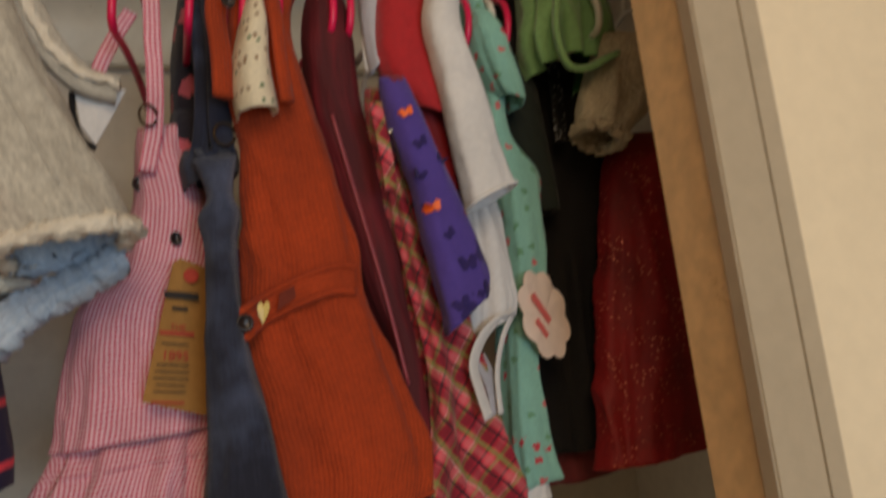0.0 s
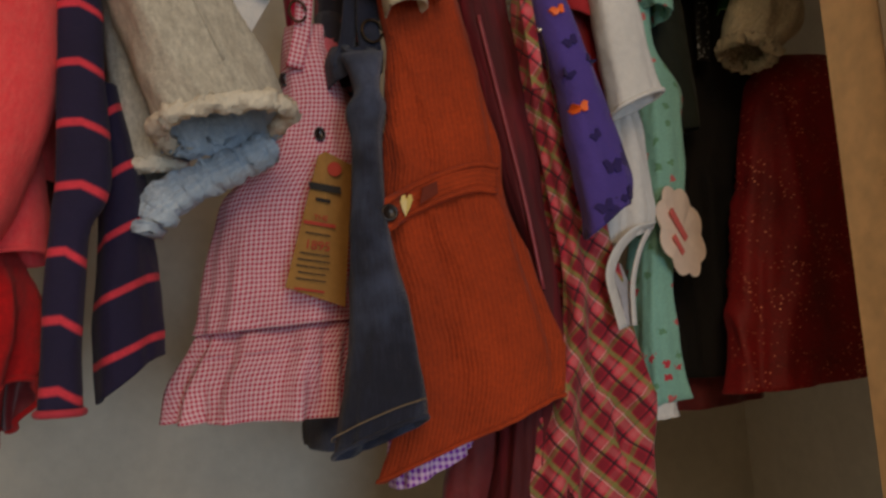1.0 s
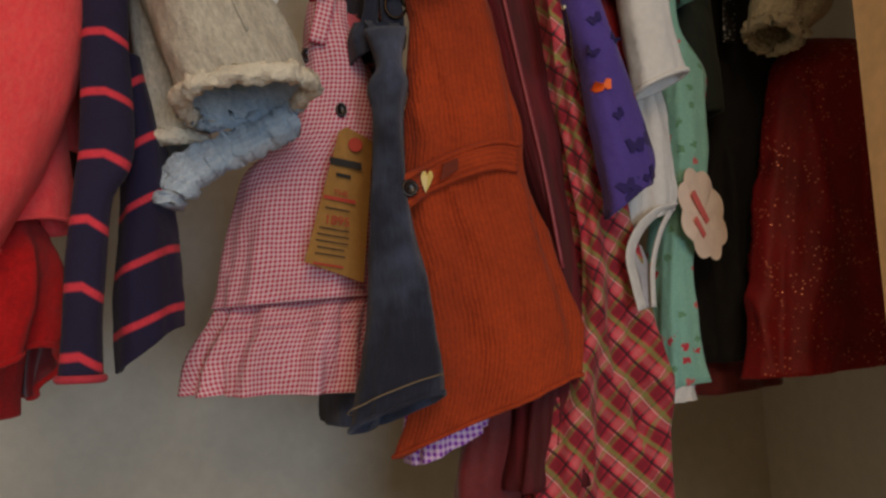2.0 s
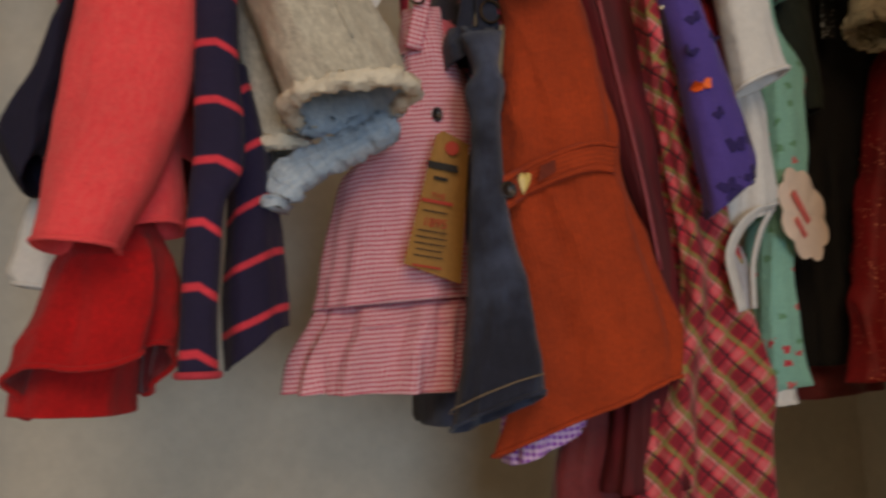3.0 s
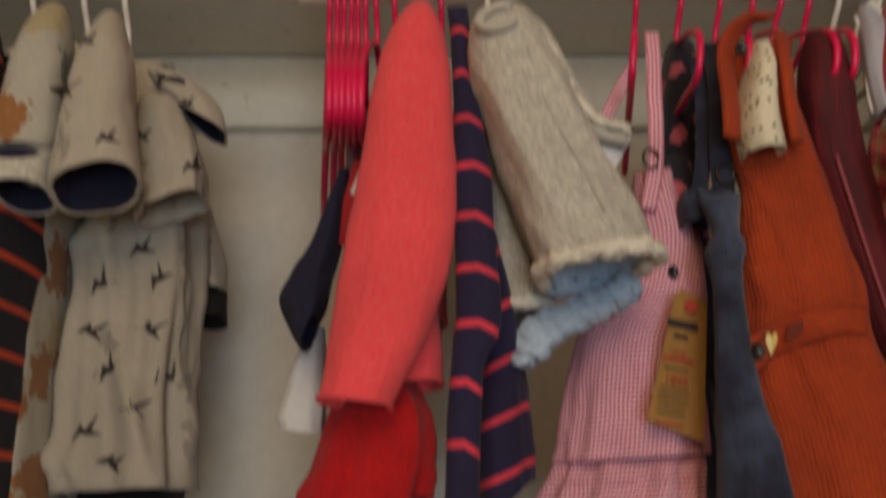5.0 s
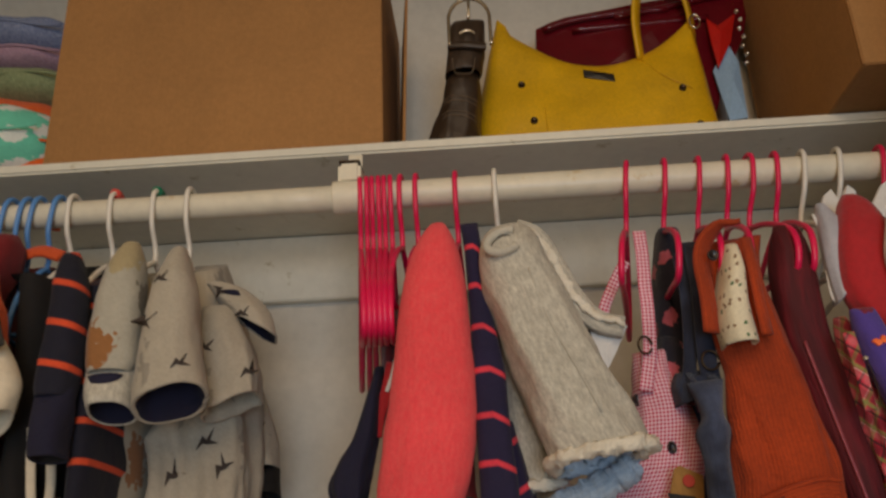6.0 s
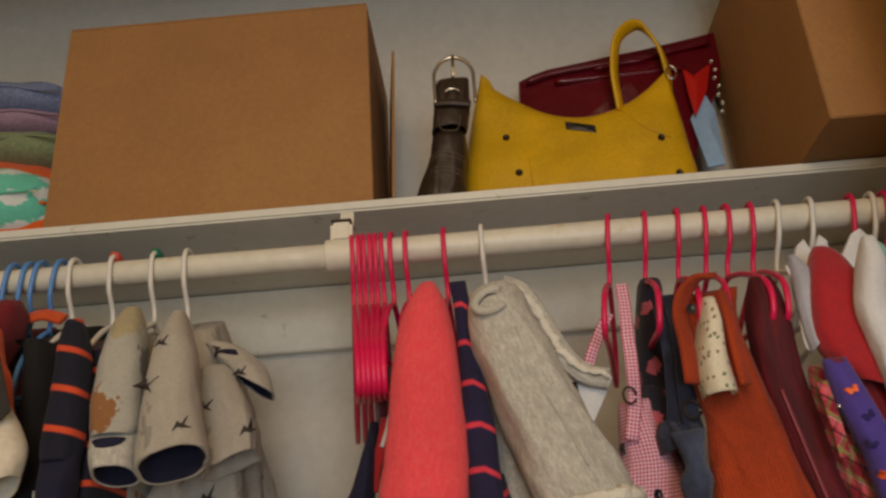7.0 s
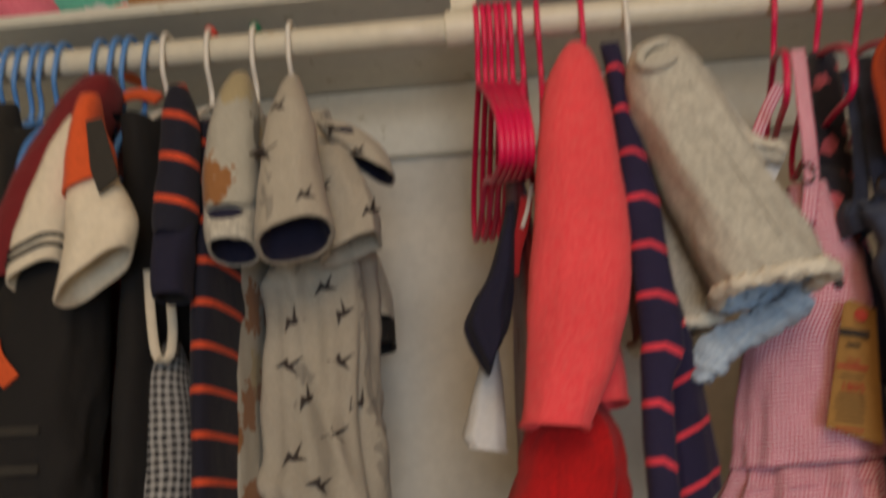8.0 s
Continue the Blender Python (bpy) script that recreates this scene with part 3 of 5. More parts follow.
ROD_Y, ROD_Z, ROD_R = 0.85, 1.643, 0.0172
rail = thing("closet_rod", (0, ROD_Y, ROD_Z), "white painted telescopic closet rod below the shelf", "rod")
bar("tube", [(x, ROD_Y, ROD_Z) for x in np.linspace(-1.35, -0.2, 14)], ROD_R - 0.0012, ROD_PAINT, rail, sides=28)
bar("tube", [(x, ROD_Y, ROD_Z) for x in np.linspace(-0.212, 0.78, 14)], ROD_R, ROD_PAINT, rail, sides=28)

# ---- clothes ----
def garment(name, x, label, category="clothing", hang=None):
    return thing(name, (x, 0.85, 1.56), label, category, "clothes on the rod", hang)


g = garment("fleece_jacket", -0.13, "coral pink fleece jacket with hanging sleeves", "jacket", hang=((-0.126, 0.905, 1.595), (1.8, -3.5, 2.1), 1.042))
c = cloth("sleeve", [(1.524, -0.110, 0.0067), (1.499, -0.114, 0.0206), (1.469, -0.118, 0.0287), (1.416, -0.124, 0.0350), (1.365, -0.129, 0.0388), (1.316, -0.136, 0.0412), (1.271, -0.145, 0.0393), (1.227, -0.158, 0.0340), (1.203, -0.167, 0.0292), (1.184, -0.175, 0.0263)], CORAL, g, 0.658, 0.034, 2, 0.001, (-0.004, -0.002), CORAL, 1, wrinkle=0.002, crease=0.001, lipwidth=0.004, sway=-0.047)
trim("cuff", c, 0.0018, CORAL, c)
c = cloth("sleeve", [(1.300, -0.119, 0.0067), (1.256, -0.124, 0.0139), (1.221, -0.127, 0.0187), (1.198, -0.129, 0.0192)], CORAL, g, 0.674, 0.028, 2, 0.001, (0.0, -0.003), CORAL, 2, wrinkle=0.002, crease=0.001, lipwidth=0.004, sway=-0.013)
trim("cuff", c, 0.0018, CORAL, c)
cloth("body", [(1.60, -0.118, 0.008), (1.52, -0.118, 0.016), (1.4, -0.12, 0.022), (1.26, -0.125, 0.026)], CORAL, g, 0.725, 0.13, 4, 0.003, (0, 0), CRIMSON, 3, roof=True)

g = garment("red_trousers", -0.17, "red jersey trousers with a folded open leg", "trousers", hang=((-0.161, 0.887, 1.573), (1.8, -3.4, 3.4), 1.013))
c = cloth("leg", [(1.223, -0.167, 0.0261), (1.195, -0.166, 0.0359), (1.178, -0.168, 0.0424), (1.148, -0.172, 0.0468), (1.123, -0.178, 0.0502), (1.102, -0.184, 0.0517)], RED, g, 0.677, 0.045, 5, 0.005, (0.008, -0.016), CRIMSON, 4, lift=0.008, crease=0.007, sway=-0.023)
trim("hem_edge", c, 0.0022, RED, c)
cloth("leg", [(1.159, -0.181, 0.0344), (1.125, -0.193, 0.0389), (1.100, -0.201, 0.0399), (1.080, -0.203, 0.0398)], RED, g, 0.691, 0.04, 3, 0.002, (-0.004, 0), CRIMSON, 44, crease=0.004, sway=-0.011)

g = garment("romper", -0.215, "navy red and white romper with gathered sleeves", "romper", hang=((-0.206, 0.881, 1.57), (1.8, -3.4, 3.4), 1.012))
cloth("sleeve", [(1.409, -0.191, 0.0044), (1.388, -0.195, 0.0064), (1.340, -0.208, 0.0128), (1.316, -0.219, 0.0192), (1.296, -0.226, 0.0217), (1.272, -0.224, 0.0143), (1.259, -0.224, 0.0069)], NAVY, g, 0.723, 0.04, 7, 0.003, (0.014, 0), NAVY, 5, crease=0.004, sway=-0.012)
c = cloth("sleeve", [(1.274, -0.225, 0.0084), (1.234, -0.232, 0.0158), (1.209, -0.236, 0.0192), (1.190, -0.240, 0.0222), (1.179, -0.238, 0.0182)], WHITE, g, 0.790, 0.03, 4, 0.0025, (-0.004, 0), LIGHT_BLUE, 6, label="white cotton sleeve", sway=-0.002)
trim("cuff", c, 0.002, WHITE, c)
cloth("body", [(1.56, -0.175, 0.006), (1.45, -0.18, 0.010), (1.30, -0.178, 0.018), (1.12, -0.185, 0.026)], CRIMSON, g, 0.76, 0.1, 5, 0.003, (0, 0), CRIMSON, 7, roof=True)
ribbon("neck_trim", [(-0.176, 0.740, 1.408), (-0.184, 0.740, 1.379), (-0.193, 0.740, 1.356), (-0.198, 0.740, 1.334)], 0.012, 0.004, REDTOP, g, "red knitted trim")
ribbon("neck_trim", [(-0.170, 0.738, 1.419), (-0.177, 0.738, 1.395), (-0.184, 0.738, 1.378)], 0.004, 0.004, WHITE, g, "white piping")

g = garment("striped_cardigan", -0.09, "navy cardigan with coral stripes and rolled cuffs", "cardigan", hang=((-0.083, 0.851, 1.567), (1.8, -3.5, 2.1), 0.974))
# BLACK lining stands in for the dark inside of sleeve and body
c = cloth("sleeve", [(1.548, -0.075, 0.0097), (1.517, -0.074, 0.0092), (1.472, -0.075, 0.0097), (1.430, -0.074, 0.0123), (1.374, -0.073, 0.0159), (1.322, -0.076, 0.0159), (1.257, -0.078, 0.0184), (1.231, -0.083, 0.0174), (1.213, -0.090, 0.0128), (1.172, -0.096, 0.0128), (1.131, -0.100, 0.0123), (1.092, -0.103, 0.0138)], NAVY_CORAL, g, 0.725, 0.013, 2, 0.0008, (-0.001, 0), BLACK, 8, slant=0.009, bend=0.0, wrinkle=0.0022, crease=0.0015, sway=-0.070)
trim("cuff", c, 0.0028, plain("coral_rib", (196, 54, 72)), c, label="coral ribbed cuff")
cloth("body", [(1.333, -0.063, 0.0133), (1.251, -0.056, 0.0194), (1.182, -0.059, 0.0235), (1.134, -0.061, 0.0261), (1.105, -0.063, 0.0261)], NAVY_CORAL, g, 0.740, 0.05, 3, 0.002, (0.016, 0), BLACK, 9, roof=True, slant=-0.03, sway=-0.018)

g = garment("hooded_fleece", -0.03, "heather grey fleece hoodie with sherpa trim", "hoodie", hang=((-0.023, 0.901, 1.596), (1.8, -3.5, 2.1), 1.033))
c0 = c = cloth("sleeve", [(1.512, -0.037, 0.0130), (1.500, -0.039, 0.0271), (1.466, -0.039, 0.0348), (1.411, -0.025, 0.0377), (1.360, -0.011, 0.0406), (1.311, 0.002, 0.0420), (1.277, 0.013, 0.0430)], GREY, g, 0.636, 0.05, 3, 0.002, (0.003, -0.004), SKY, 10, crease=0.004, lipwidth=0.005, sway=-0.028)
trim("sherpa_cuff", c, 0.0062, SHERPA, c, 0.0036, "cream sherpa cuff edge", only=(0.17, 0.83))
trim("lining_edge", c, 0.006, SKY, c, 0.005, "pale blue pile edge", only=(0.80, 1.20))
c = cloth("body", [(1.6, -0.05, 0.006), (1.5, -0.05, 0.016), (1.386, -0.051, 0.018), (1.338, -0.045, 0.022), (1.291, -0.039, 0.028), (1.262, -0.040, 0.029)], GREY, g, 0.70, 0.12, 4, 0.002, (0, 0), SKY, 11, roof=True)
trim("sherpa_hem", c, 0.006, SHERPA, c, 0.0036, "cream sherpa hem edge")
q = (-0.049, 0.636, 1.481)
bar("neck_fold", [(q[0] + 0.017 * math.cos(a), q[1] + 0.006 * math.sin(a), q[2] + 0.012 * math.sin(a) + 0.004 * math.cos(a)) for a in np.linspace(0.9, 5.4, 26)], 0.0042, GREY, g, "rolled fold at the neck", sides=12)
# dark grey disc puts the shade inside the rolled fold into colour
slab("neck_shade", [(q[0] + 0.013 * math.cos(a), q[1] + 0.003, q[2] + 0.008 * math.sin(a)) for a in np.linspace(0, 5.9, 16)], plain("heather_shade", (96, 92, 84)), g, 0.003, "dark disc painting the shade in the neck fold", -0.004)
ribbon("hood", [(-0.029, 0.715, 1.521), (-0.009, 0.715, 1.509), (0.007, 0.715, 1.475), (0.022, 0.715, 1.438), (0.041, 0.715, 1.414), (0.065, 0.715, 1.405)], 0.022, 0.014, GREY, g, "grey hood edge with white lining", (0.6, 0, 0.6))
bar("seam", [pin(c0, x, z, 0.0005) for x, z in ((-0.03, 1.45), (-0.02, 1.40), (-0.002, 1.35), (0.012, 1.31))], 0.0012, GREY, g, "raised sleeve seam", sides=6, samples=20)
ribbon("hood_piping", [(-0.015, 0.708, 1.516), (0.002, 0.708, 1.487), (0.015, 0.708, 1.452), (0.034, 0.708, 1.422), (0.066, 0.708, 1.407)], 0.008, 0.008, SHERPA, g, "white fleece edge", (1, 0, 0), 40, 1.0, 0.003)
slab("hood_lining", [(0.034, 0.724, 1.409), (0.072, 0.724, 1.409), (0.058, 0.724, 1.386), (0.044, 0.724, 1.365), (0.035, 0.724, 1.382)], WHITE, g, 0.004, "white hood lining", 0.004)
bar("cord", [(0.032, 0.727, 1.409), (0.031, 0.727, 1.390), (0.035, 0.727, 1.371), (0.044, 0.727, 1.363)], 0.0025, BLACK, g, "black cord", samples=20)
ribbon("lining_fold", [(-0.044, 0.700, 1.209), (-0.041, 0.700, 1.221), (-0.028, 0.700, 1.235), (-0.003, 0.698, 1.247), (0.023, 0.694, 1.257), (0.050, 0.690, 1.270)], 0.034, 0.016, SKY, g, "pale blue pile lining", (0.25, 0.3, 1), 90, 0.6, 0.0035)

g = garment("gingham_dress", 0.05, "pink and white gingham pinafore dress with dark buttons", "dress", hang=((0.062, 0.903, 1.59), (1.8, -3.4, 3.4), 1.02))
c = cloth("skirt", [(1.396, 0.094, 0.0182), (1.369, 0.093, 0.0222), (1.325, 0.096, 0.0311), (1.278, 0.084, 0.0415), (1.248, 0.067, 0.0534), (1.211, 0.058, 0.0578), (1.172, 0.052, 0.0598), (1.140, 0.045, 0.0638)], GINGHAM, g, 0.728, 0.03, 6, 0.0015, (0.0, 0), GINGHAM, 12, crease=0.003, sway=0.003, yaw=-14)
skirt = c
cloth("ruffle", [(1.144, 0.047, 0.0628), (1.120, 0.040, 0.0663), (1.098, 0.031, 0.0708), (1.068, 0.025, 0.0728)], GINGHAM, g, 0.728, 0.036, 11, 0.0065, (-0.005, 0), GINGHAM, 13, flare=0.4, crease=0.004, sway=-0.001, yaw=-14)
ribbon("strap", [(0.099, 0.728, 1.521), (0.098, 0.728, 1.499), (0.095, 0.728, 1.466), (0.092, 0.728, 1.427), (0.087, 0.728, 1.390), (0.076, 0.728, 1.350)], 0.014, 0.003, GINGHAM, g, "gingham shoulder strap")
ribbon("strap", [(0.083, 0.745, 1.494), (0.066, 0.745, 1.469), (0.050, 0.745, 1.438), (0.053, 0.745, 1.412)], 0.012, 0.003, GINGHAM, g, "gingham shoulder strap")
for x, z in ((0.091, 1.293), (0.070, 1.345)):
    b = pin(c, x, z, 0.002)
    disc("button", b, 0.0062, 0.003, BUTTON, skirt, "dark plastic button", 0.75)
bar("buckle", [(0.082 + 0.007 * math.cos(a), 0.722, 1.396 + 0.009 * math.sin(a)) for a in np.linspace(0, 5.8, 16)], 0.0012, DARK_METAL, g, "dark wire strap buckle")

t = thing("price_tag", (0.08, 0.722, 1.21), "brown kraft card price tag hanging on a gingham dress", "tag", hang=((0.118, 0.776, 1.229), (1.8, -3.4, 3.4), 1.003))
card = slab("card", [(0.087, 0.716, 1.274), (0.093, 0.715, 1.277), (0.116, 0.722, 1.266), (0.098, 0.722, 1.150), (0.050, 0.714, 1.170)], KRAFT, t, 0.001)
for i, (z0, wd, hh, ink) in enumerate([(1.247, 0.026, 0.006, INK), (1.237, 0.012, 0.0028, INK), (1.218, 0.026, 0.003, RED_INK), (1.210, 0.020, 0.0011, INK), (1.194, 0.024, 0.0010, INK), (1.189, 0.026, 0.0010, INK), (1.184, 0.026, 0.0010, INK), (1.179, 0.022, 0.0010, INK), (1.174, 0.024, 0.0010, INK), (1.166, 0.024, 0.0018, RED_INK)]):
    xm = 0.080 + (z0 - 1.21) * 0.26
    sl = -0.22
    slab("print_bar", [(xm - wd / 2, 0.7132, z0 - hh / 2 - sl * wd / 2), (xm + wd / 2, 0.7152, z0 - hh / 2 + sl * wd / 2), (xm + wd / 2, 0.7152, z0 + hh / 2 + sl * wd / 2), (xm - wd / 2, 0.7132, z0 + hh / 2 - sl * wd / 2)], ink, card, 0.0004)
lettering("lettering", "1895", (0.0785, 0.7136, 1.2005), 0.0105, -12.4, RED_INK, card, "red printed year")
lettering("lettering", "THE", (0.0835, 0.7136, 1.2225), 0.0065, -12.4, RED_INK, card, "red printed word")
disc("print_spot", (0.099, 0.7148, 1.262), 0.006, 0.0006, RED_INK, card, "round red printed mark")

g = garment("floral_top", 0.13, "navy top with pink flowers behind the overalls", "shirt", hang=((0.142, 0.909, 1.589), (-3.5, -2.6, 5.3), 1.017))
# inner faces are BLACK to paint the shade within
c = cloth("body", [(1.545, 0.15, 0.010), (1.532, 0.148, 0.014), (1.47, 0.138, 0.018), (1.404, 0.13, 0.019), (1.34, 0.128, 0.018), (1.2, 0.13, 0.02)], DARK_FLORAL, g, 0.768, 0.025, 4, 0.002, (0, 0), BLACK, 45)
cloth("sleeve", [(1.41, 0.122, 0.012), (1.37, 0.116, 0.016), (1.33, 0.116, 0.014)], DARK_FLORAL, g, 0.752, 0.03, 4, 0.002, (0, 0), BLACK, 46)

g = garment("denim_overalls", 0.14, "dark blue denim overalls with stitched hems", "overalls", hang=((0.142, 0.858, 1.564), (1.8, -3.4, 3.4), 0.956))
c = cloth("leg", [(1.363, 0.137, 0.0184), (1.329, 0.136, 0.0106), (1.311, 0.132, 0.0168), (1.285, 0.129, 0.0126), (1.237, 0.124, 0.0142), (1.214, 0.121, 0.0158), (1.191, 0.120, 0.0174), (1.168, 0.119, 0.0195), (1.123, 0.118, 0.0259), (1.080, 0.114, 0.0338), (1.050, 0.107, 0.0386)], DENIM, g, 0.700, 0.022, 3, 0.0025, (0.011, -0.006), DENIM, 14, crease=0.005, sway=-0.044, yaw=-14)
trim("hem_edge", c, 0.0018, DENIM, c)
h = HEM[c.name]
bar("stitching", [(p[0], p[1] - 0.0012 if p[1] < 0.8 else p[1] + 0.0012, p[2] + 0.013) for p in h[8:72]], 0.0006, plain("thread", (134, 116, 92)), g, "pale stitching", sides=6)
cloth("leg", [(1.38, 0.13, 0.018), (1.2, 0.126, 0.024), (1.028, 0.118, 0.036)], DENIM, g, 0.79, 0.07, 3, 0.0025, (0, 0), DENIM, 15)
c = cloth("waistband", [(1.380, 0.142, 0.022), (1.368, 0.140, 0.024), (1.350, 0.139, 0.022)], DENIM, g, 0.724, 0.036, 5, 0.0015, (0.004, 0), DENIM, 47, m=20, crease=0.003, flare=0.2)
for dx in (-0.012, 0.006):
    ribbon("belt_loop", [pin(c, 0.14 + dx, 1.379, 0.003), pin(c, 0.14 + dx, 1.365, 0.004), pin(c, 0.139 + dx, 1.351, 0.003)], 0.007, 0.002, DENIM, g)
ribbon("strap", [(0.156, 0.735, 1.517), (0.156, 0.735, 1.463), (0.149, 0.735, 1.399), (0.148, 0.735, 1.369)], 0.02, 0.004, DENIM, g, "denim shoulder strap")
ribbon("strap", [(0.144, 0.745, 1.509), (0.143, 0.745, 1.455), (0.134, 0.745, 1.392), (0.122, 0.745, 1.356)], 0.014, 0.004, DENIM, g, "denim shoulder strap")
bar("clasp", [(0.150 + 0.009 * math.cos(a), 0.730, 1.385 + 0.010 * math.sin(a)) for a in np.linspace(0, 6.0, 16)], 0.0013, DARK_METAL, g, "dark metal strap clasp")

g = garment("corduroy_pinafore", 0.2, "rust orange corduroy pinafore with a buttoned tab", "dress", hang=((0.191, 0.837, 1.551), (1.8, -3.4, 3.4), 0.923))
c = cloth("body", [(1.529, 0.212, 0.0304), (1.488, 0.204, 0.0282), (1.447, 0.202, 0.0326), (1.395, 0.205, 0.0370), (1.369, 0.207, 0.0403), (1.317, 0.207, 0.0469), (1.275, 0.208, 0.0518), (1.240, 0.205, 0.0524), (1.206, 0.206, 0.0535), (1.167, 0.212, 0.0568), (1.118, 0.216, 0.0634), (1.072, 0.213, 0.0744), (1.032, 0.200, 0.0821)], CORD, g, 0.732, 0.022, 4, 0.003, (0.026, -0.004), CORD, 16, crease=0.005, wrinkle=0.003, sway=-0.033, yaw=-14)
body = c
trim("hem_edge", c, 0.002, CORD, c)
ribbon("strap", [(0.208, 0.720, 1.538), (0.188, 0.720, 1.535), (0.169, 0.720, 1.519), (0.160, 0.720, 1.496), (0.159, 0.720, 1.456), (0.156, 0.720, 1.418)], 0.022, 0.006, CORD, g, "corduroy shoulder strap", (0.8, 0.5, 0.2))
ribbon("strap", [(0.205, 0.700, 1.512), (0.206, 0.700, 1.482), (0.205, 0.700, 1.443), (0.205, 0.700, 1.406)], 0.014, 0.006, CORD, g, "corduroy shoulder strap", (0.8, 0.5, 0.2))
disc("button", (0.167, 0.700, 1.496), 0.006, 0.003, BUTTON, g, "dark button")
cloth("blouse", [(1.513, 0.196, 0.006), (1.478, 0.189, 0.012), (1.44, 0.182, 0.0155), (1.402, 0.182, 0.0165)], CREAM_PRINT, g, 0.693, 0.03, 3, 0.001, (0, 0), CREAM, 48, m=30, label="cream floral blouse front")
tab = [pin(c, x, z, 0.004) for x, z in ((0.134, 1.2195), (0.146, 1.226), (0.163, 1.2335), (0.182, 1.241), (0.205, 1.2475), (0.225, 1.250), (0.242, 1.247))]
t = ribbon("tab", tab, 0.026, 0.005, CORD, g, "corduroy waist tab", (0, 0, 1), 30)
for k in (-0.011, 0.011):
    bar("tab_welt", [(p[0] + 0.2 * k, p[1] - 0.003, p[2] + k) for p in tab], 0.0022, CORD, t, samples=30)
txs, tys = [q.x for q in tab], [q.y for q in tab]
b = (0.142, float(np.interp(0.142, txs, tys)) - 0.0075, 1.2245)
disc("button", b, 0.0075, 0.004, BUTTON, t, "dark four-hole button")
b = Vector((0.1815, float(np.interp(0.1815, txs, tys)) - 0.0065, 1.241))
slab("patch", [(0.172, b.y, 1.231), (0.190, b.y, 1.240), (0.192, b.y, 1.251), (0.176, b.y, 1.245)], plain("brown_patch", (110, 36, 14)), t, 0.001, "small brown stitched patch")
b = Vector((0.161, float(np.interp(0.161, txs, tys)) - 0.0085, 1.232))
heart = [(0, -0.9), (0.5, -0.2), (0.72, 0.3), (0.55, 0.68), (0.22, 0.72), (0, 0.42), (-0.22, 0.72), (-0.55, 0.68), (-0.72, 0.3), (-0.5, -0.2)]
slab("heart_charm", [(b.x + 0.008 * (u * 0.95 + 0.25 * v), b.y, b.z + 0.0115 * v) for u, v in heart], GOLD, t, 0.0015, "small gold heart charm", 0.0012)

g = garment("purple_gingham_dress", 0.18, "purple gingham dress below a corduroy pinafore", "dress", hang=((0.149, 0.803, 1.53), (1.8, -3.4, 3.4), 0.882))
cloth("skirt", [(1.3, 0.205, 0.02), (1.1, 0.207, 0.03), (1.002, 0.206, 0.037)], PURPLE_GINGHAM, g, 0.765, 0.03, 6, 0.003, (0.014, 0), PURPLE_GINGHAM, 19)

g = garment("velvet_dress", 0.25, "dark maroon velvet dress with satin piping", "dress", hang=((0.242, 0.83, 1.551), (1.4, -3.3, 3.4), 0.91))
c = cloth("body", [(1.540, 0.269, 0.0131), (1.482, 0.263, 0.0240), (1.413, 0.258, 0.0240), (1.343, 0.269, 0.0242), (1.291, 0.272, 0.0225), (1.238, 0.276, 0.0203), (1.186, 0.284, 0.0143), (1.144, 0.283, 0.0165), (1.074, 0.273, 0.0269), (0.956, 0.257, 0.0399)], MAROON, g, 0.735, 0.025, 5, 0.003, (0, 0), MAROON, 17, crease=0.007, sway=-0.009)
bar("piping", [pin(c, x, z, 0.003) for x, z in ((0.247, 1.40), (0.258, 1.315), (0.268, 1.23), (0.276, 1.146))], 0.0018, plain("dusty_rose_satin", (150, 60, 70), 0.4), g, "dusty rose satin piping", samples=24)
cloth("underskirt", [(1.1, 0.245, 0.035), (0.95, 0.229, 0.048), (0.84, 0.215, 0.054)], CRIMSON, g, 0.765, 0.03, 4, 0.006, (0, 0), CRIMSON, 50, label="crimson satin underskirt")

g = garment("plaid_dress", 0.27, "pink and green plaid bias dress reaching low", "dress", hang=((0.257, 0.821, 1.545), (1.4, -3.3, 3.4), 0.897))
cloth("body", [(1.425, 0.290, 0.0062), (1.393, 0.292, 0.0073), (1.341, 0.301, 0.0134), (1.289, 0.310, 0.0207), (1.236, 0.317, 0.0217), (1.184, 0.324, 0.0245), (1.132, 0.329, 0.0328), (1.080, 0.323, 0.0445), (1.030, 0.314, 0.0561), (0.979, 0.307, 0.0632), (0.857, 0.288, 0.0692)], PLAID, g, 0.711, 0.022, 4, 0.011, (0, 0), PLAID, 18, crease=0.010, flare=0.5, sway=0.030)

c = cloth("lining", [(1.2, 0.30, 0.03), (1.0, 0.29, 0.05), (0.81, 0.285, 0.06)], CRIMSON, g, 0.795, 0.02, 4, 0.003, (0, 0), CRIMSON, 73, label="red lining of the skirt")
ribbon("sash", [(0.275, 0.694, 1.40), (0.277, 0.694, 1.36), (0.277, 0.694, 1.32)], 0.012, 0.003, PLAID, g, "plaid bias sash")

